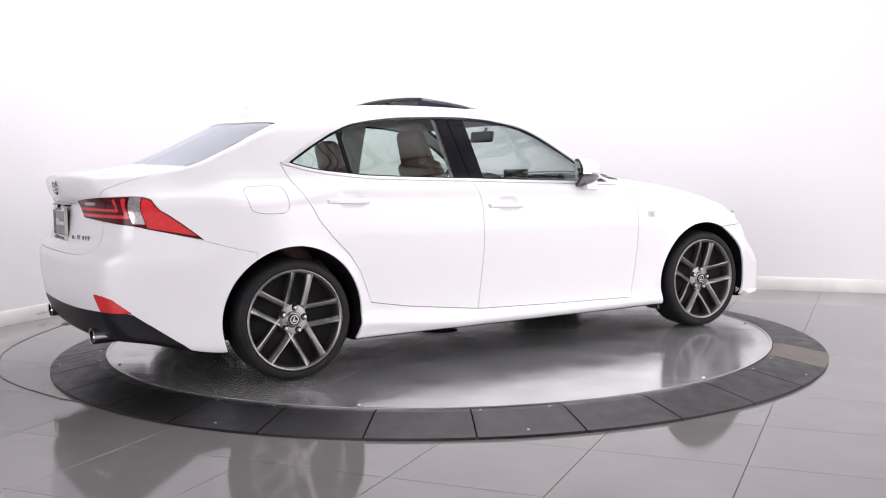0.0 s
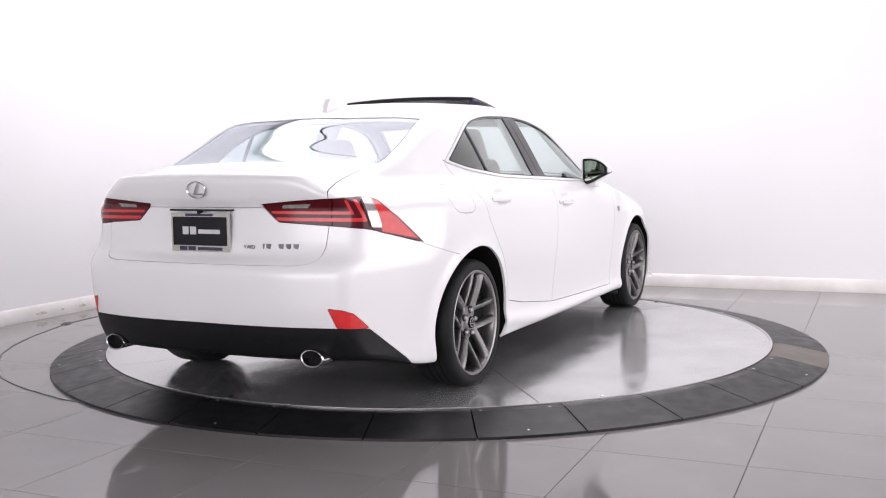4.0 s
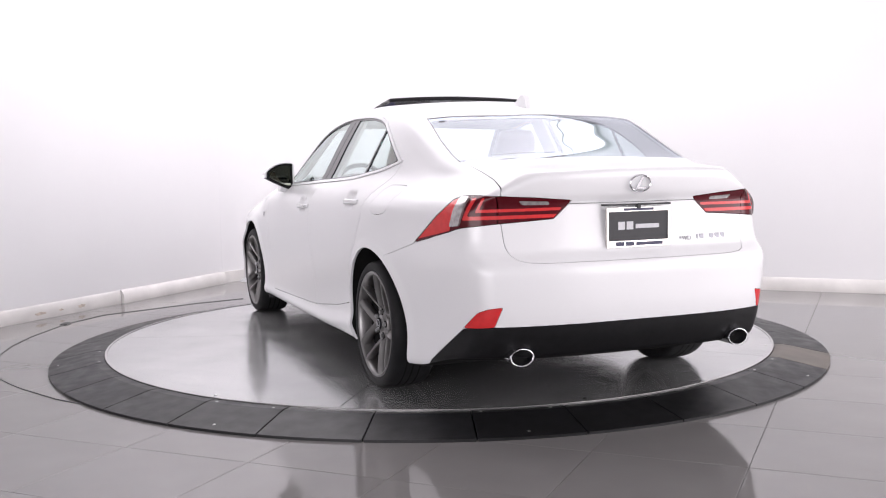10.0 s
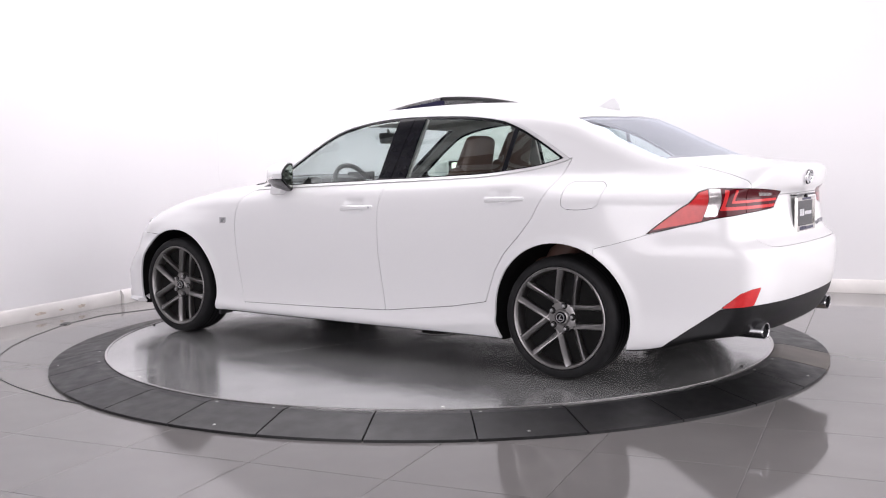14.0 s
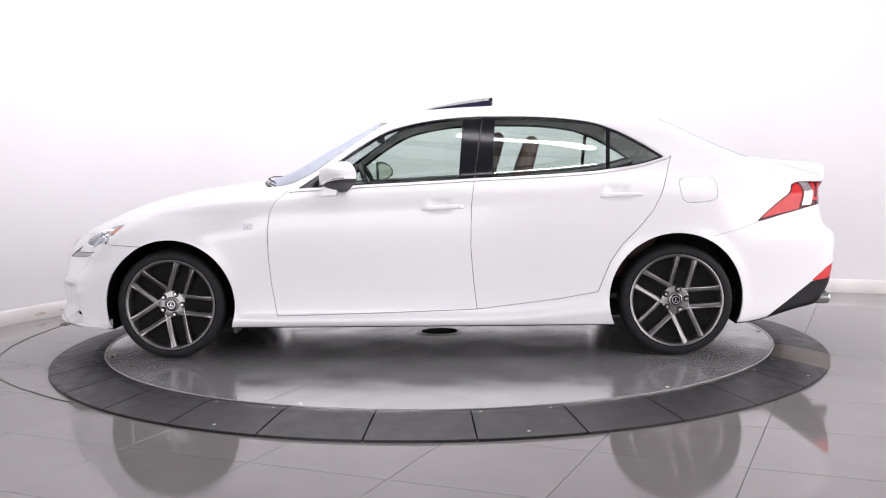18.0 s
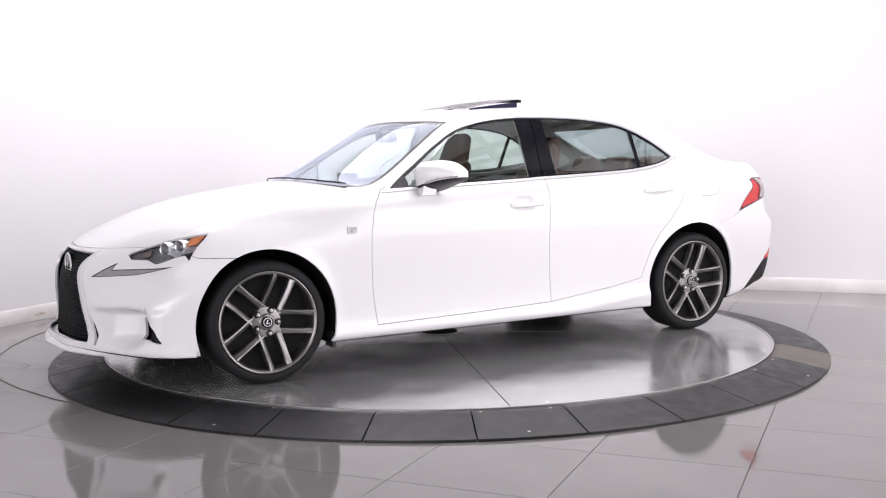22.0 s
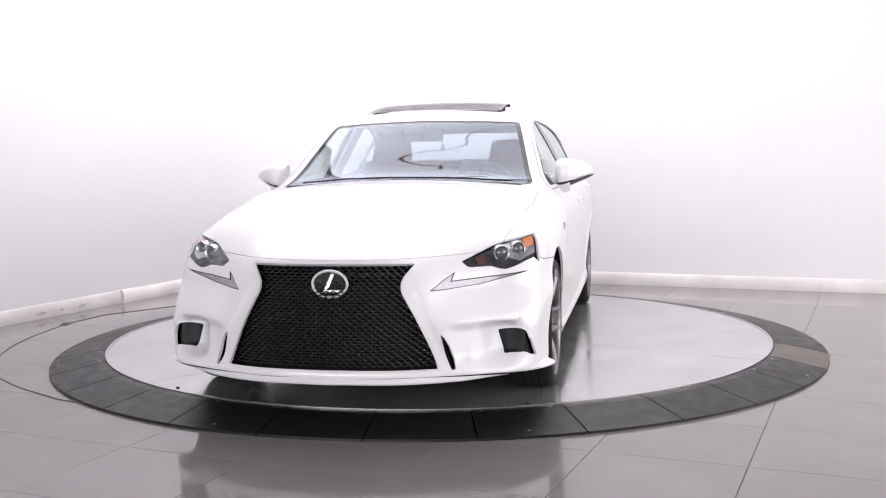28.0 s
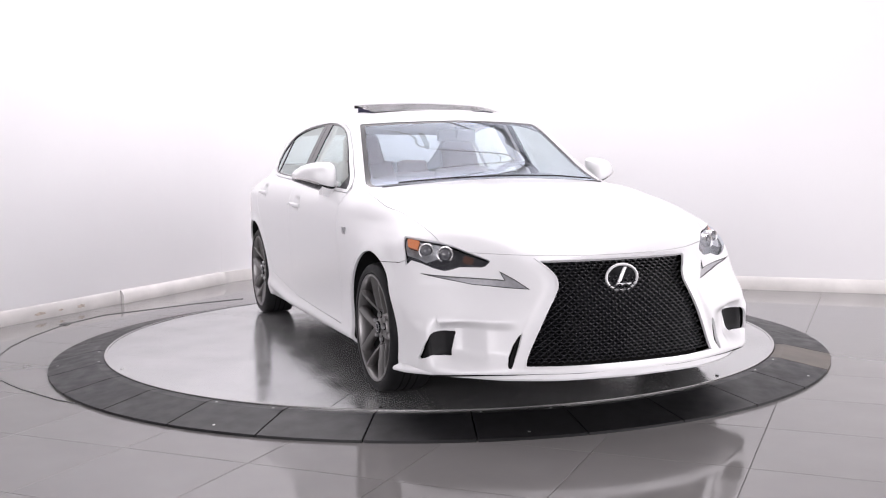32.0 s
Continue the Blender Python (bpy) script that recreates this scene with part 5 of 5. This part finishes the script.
MIRROR_GLASS = material("mirror_glass", (0.55, 0.58, 0.50), 0.02, 1.0)
for s, d in zip((1, -1), doors_f):
    part("door_mirror", mirror_shape(s), PAINT, d, "white door mirror housing", bevel=0.004, segs=2)
    part("mirror_foot", prism([(0.535, 0.880), (0.452, 0.882), (0.435, 0.955), (0.51, 0.975)], 0.775, 0.885, lambda u, v, q: (u, s * q, v + (q - 0.775) * 0.22)), PAINT, d, "white mirror foot", bevel=0.026, segs=4)
    part("mirror_base", mirror_shape(s, 0.0, 0.20, 0.0022), GLOSS_BLACK, d, "black lower mirror shell")
    strip = [(0.90, 0.20), (0.925, 0.21), (0.952, 0.23), (0.975, 0.25), (0.996, 0.27)]
    path = []
    for y, q in strip:
        zt, zb, xn, xb = (float(c(y)) for c in (MIRROR_TOP, MIRROR_LOW, MIRROR_NOSE, MIRROR_BACK))
        bulge = max(1 - abs(-1 + 2 * q) ** 3.2, 0.0) ** 0.5
        path.append((xb + (xn - xb) * (0.18 + 0.82 * bulge) + 0.001, s * y, zb + (zt - zb) * q))
    path += [(path[-1][0] - 0.035, s * 1.008, path[-1][2] + 0.001)]
    part("mirror_indicator", tube(path, 0.0062), SILVER_LENS, d, "clear indicator strip")
    part("mirror_rim", mirror_plate(s, 0.99, -0.006, -0.001), BLACK_TRIM, d, "black mirror rim", smooth=False)
    part("mirror_glass", mirror_plate(s, 0.82, -0.0085, -0.0065), MIRROR_GLASS, d, "mirror glass", smooth=False)


def handle_piece(x0, x1, z, s):
    bm = bmesh.new()
    n, rows = 12, []
    for i in range(n + 1):
        u = i / n
        x = x0 + (x1 - x0) * u
        out = 0.027 * math.sin(math.pi * min(max(u * 0.94 + 0.03, 0), 1)) ** 0.35
        y = max(float(width_at(np.array(x), np.array(z))), float(width_at(np.array(x0 + 0.02), np.array(z)))) - 0.006
        hgt = 0.0155 - 0.004 * u
        rows.append([bm.verts.new((x, s * (y + out * q), z + hgt * w + 0.006 * u)) for q, w in ((0.0, -0.7), (0.6, -1.0), (1.0, -0.5), (1.0, 0.5), (0.6, 1.0), (0.0, 0.7))])
    for a, b in zip(rows, rows[1:]):
        for k in range(6):
            bm.faces.new((a[k], a[(k + 1) % 6], b[(k + 1) % 6], b[k]))
    bm.faces.new(rows[0])
    bm.faces.new(rows[-1])
    return bm


for s, df, dr in ((1, doors_f[0], doors_r[0]), (-1, doors_f[1], doors_r[1])):
    part("door_handle", handle_piece(-0.02, -0.25, 0.829, s), PAINT, df, "white door handle")
    part("door_handle", handle_piece(-0.985, -1.215, 0.884, s), PAINT, dr, "white door handle")
    w = float(width_at(np.array(-0.235), np.array(0.838)))
    part("door_lock", lathe([(0.006, 0.0), (0.006, 0.003), (0.001, 0.003)], 14, "y"), SATIN_CHROME, df, "small lock barrel", at=pose(-0.238, s * (w + 0.020), 0.835, 0, 0, 0 if s > 0 else 180))
    badge_y = float(width_at(np.array(0.945), np.array(0.738)))
    fb = part("fender_badge", box(0.918, 0.972, s * badge_y - 0.003, s * badge_y + 0.003, 0.720, 0.757), material("grey_badge", (0.40, 0.40, 0.41), 0.4, 0.5, vary=0.05, vscale=40), car, "small square chrome badge", bevel=0.002)
    part("badge_inlay", prism([(0.962, 0.728), (0.950, 0.750), (0.926, 0.750), (0.930, 0.742), (0.944, 0.742), (0.940, 0.728)], 0.0, 0.0045, lambda u, v, q: (u, s * (badge_y + q), v)), MARK_CHROME, fb, "grey badge mark", smooth=False)

# ---- exhausts, wipers ----
for s in (1, -1):
    pipe = part("exhaust_tip", lathe([(1.0, 0.0), (1.03, 0.008), (1.0, 0.14), (0.92, 0.14), (0.90, 0.004)], 36, "x", closed=True), CHROME, car, "oval chrome exhaust tip", at=pose(-2.315, s * 0.545, 0.272) @ Matrix.Diagonal((1, 0.054, 0.037, 1)))
    part("exhaust_bore", lathe([(0.93, 0.05), (0.001, 0.06)], 24, "x"), UNDER, pipe, "black disc closing the pipe bore")
    part("silencer", box(-2.16, -1.75, s * 0.54 - 0.14, s * 0.54 + 0.14, 0.265, 0.34), UNDER, car, "black silencer box", bevel=0.04)
part("wiper", tube([(0.845, 0.60, 0.972), (0.94, 0.35, 0.992), (0.968, 0.1, 0.999), (0.968, -0.12, 0.999)], 0.004), BLACK_TRIM, car, "black wiper arm")
part("wiper", tube([(0.97, -0.02, 1.000), (0.95, -0.30, 0.994), (0.865, -0.56, 0.974)], 0.004), BLACK_TRIM, car, "black wiper arm")
part("cowl_panel", tube([(0.993 - 0.30 * (k / 20) ** 2, k / 20, 0.967 - 0.055 * (k / 20) ** 2) for k in range(-13, 14)], 0.014), BLACK_TRIM, car, "black cowl panel below the windscreen")

# ---- cabin ----
def cushion(w, d, h, r, taper=0.0):
    bm = box(-d / 2, d / 2, -w / 2, w / 2, 0, h)
    if taper:
        for v in bm.verts:
            if v.co.z > h / 2:
                v.co.y *= 1 - taper
                v.co.x *= 1 - taper
    bmesh.ops.bevel(bm, geom=bm.edges[:], offset=r, segments=3, affect="EDGES", profile=0.6)
    return bm


def front_seat(x, y, z):
    base = part("front_seat", cushion(0.50, 0.52, 0.16, 0.05), LEATHER_RED, car, "red-brown leather front seat", at=pose(x, y, z, 0, -6, 0))
    part("seat_back", cushion(0.50, 0.14, 0.68, 0.05, 0.24), LEATHER_RED, base, at=pose(-0.27, 0, 0.10, 0, -20, 0))
    part("headrest", cushion(0.29, 0.11, 0.24, 0.05, 0.22), LEATHER_RED, base, at=pose(-0.485, 0, 0.69, 0, -12, 0))


front_seat(-0.02, 0.385, 0.355)
front_seat(0.17, -0.37, 0.40)
bench = part("rear_bench", cushion(1.22, 0.50, 0.17, 0.05), LEATHER_RED, car, "red-brown leather rear bench", at=pose(-0.92, 0, 0.42, 0, -5, 0))
part("bench_back", cushion(1.22, 0.14, 0.56, 0.05, 0.06), LEATHER_RED, bench, at=pose(-0.27, 0, 0.10, 0, -24, 0))
for y in (0.36, 0.0, -0.36):
    part("headrest", cushion(0.26, 0.09, 0.14, 0.04, 0.12), LEATHER_RED, bench, at=pose(-0.52, y, 0.585, 0, -14, 0))
part("parcel_shelf", box(-1.95, -1.38, -0.62, 0.62, 0.95, 0.975), LEATHER_DARK, car, "dark parcel shelf", bevel=0.008)
part("cabin_floor", box(-1.5, 1.0, -0.72, 0.72, 0.30, 0.33), LEATHER_DARK, car, "dark cabin floor", smooth=False)
dash = part("dashboard", prism([(0.90, 0.955), (0.60, 0.955), (0.44, 0.93), (0.40, 0.80), (0.52, 0.62), (0.90, 0.55)], -0.70, 0.70, lambda u, v, q: (u - 0.22 * q * q, q, v)), LEATHER_DARK, car, "dark dashboard", bevel=0.03)
part("instrument_hood", prism([(0.60, 0.94), (0.44, 0.94), (0.43, 0.985), (0.48, 1.0), (0.58, 0.975)], 0.20, 0.54, lambda u, v, q: (u, q, v)), LEATHER_DARK, dash, bevel=0.015)
part("display", box(0.555, 0.57, -0.13, 0.13, 0.955, 1.02), GLOSS_BLACK, dash, "black display screen", bevel=0.004)
part("centre_console", box(-0.45, 0.5, -0.11, 0.11, 0.33, 0.62), LEATHER_DARK, car, "dark centre console", bevel=0.03)
wheel_pose = pose(0.30, 0.37, 0.90, 0, -66, 0)
circle = [(0.18 * math.cos(2 * math.pi * k / 40), 0.18 * math.sin(2 * math.pi * k / 40), 0) for k in range(40)]
steer = part("steering_wheel", tube(circle, 0.015, closed=True), LEATHER_DARK, car, "dark leather steering wheel", at=wheel_pose)
part("wheel_boss", box(-0.07, 0.07, -0.165, 0.165, -0.03, 0.015), LEATHER_DARK, steer, bevel=0.012)
rv = part("interior_mirror", cushion(0.24, 0.03, 0.07, 0.012), LEATHER_DARK, car, "dark interior mirror", at=pose(0.29, 0, 1.200, 0, 10, 0))
part("mirror_stalk", tube([(0.01, 0, 0.02), (0.018, 0, 0.06), (0.025, 0, 0.098)], 0.010), LEATHER_DARK, rv)
for s in (1, -1):
    part("belt_pillar", prism([(-0.24, 0.97), (-0.40, 0.97), (-0.42, 1.33), (-0.26, 1.33)], 0.0, 0.02, lambda u, v, q: (u, s * (0.765 - 0.54 * (v - 0.98) - q), v)), HEADLINER, car, "grey inner pillar lining", bevel=0.004)
# ---- floor tiles ----
TILE_STEP = 0.597


def tile_piece():
    bm = box(0.0012, TILE_STEP - 0.0012, 0.0012, TILE_STEP - 0.0012, -0.012, 0)
    bmesh.ops.bevel(bm, geom=[e for e in bm.edges if all(v.co.z > -0.001 for v in e.verts)], offset=0.001, segments=1, affect="EDGES")
    return part("tile", bm, TILE, floor, smooth=False)


first_tile = tile_piece()
tile_mesh = first_tile.data
inv_room = ROOM.inverted()
corner_local = inv_room @ Vector((1.1358, -2.7567, 0))
X0, Y0 = corner_local.x % TILE_STEP - TILE_STEP, corner_local.y % TILE_STEP
table_local = inv_room @ TABLE_C
far_tiles = bmesh.new()
placed = 0
for i in range(0, 18):
    for j in range(0, 30):
        x, y = X0 + i * TILE_STEP, Y0 - (j + 1) * TILE_STEP
        x1, y1 = min(x + TILE_STEP, ROOM_W), min(y + TILE_STEP, 0)
        x0, y0 = max(x, 0), max(y, -ROOM_L)
        if x1 - x0 < 0.02 or y1 - y0 < 0.02:
            continue
        far = max((Vector((a, b)) - table_local.xy).length for a in (x0, x1) for b in (y0, y1))
        if far < 2.2:
            continue
        whole = x1 - x0 > TILE_STEP - 0.01 and y1 - y0 > TILE_STEP - 0.01
        if whole and j < 15 and placed < 295:
            ob = first_tile if placed == 0 else new("tile", tile_mesh)
            ob.parent = floor
            ob.matrix_basis = pose(x, y, 0)
            placed += 1
        else:
            box(x0 + 0.002, x1 - 0.002, y0 + 0.002, y1 - 0.002, -0.012, 0, bm=far_tiles)
tagged(part("far_tiles", far_tiles, TILE, floor, smooth=False), "", kind="stuff")
# ---- what moves: the plate turns with the car on it ----
def motions():
    rows = [(t, TURN_START + TURN_RATE * t) for t in range(0, 33)]
    walk(car, [(t, pose(0, 0, 0, 0, 0, a) @ pose(CAR_X, CAR_Y, 0)) for t, a in rows])
    walk(disc, [(t, pose(*TABLE_C, 0, 0, a)) for t, a in rows])


motions()
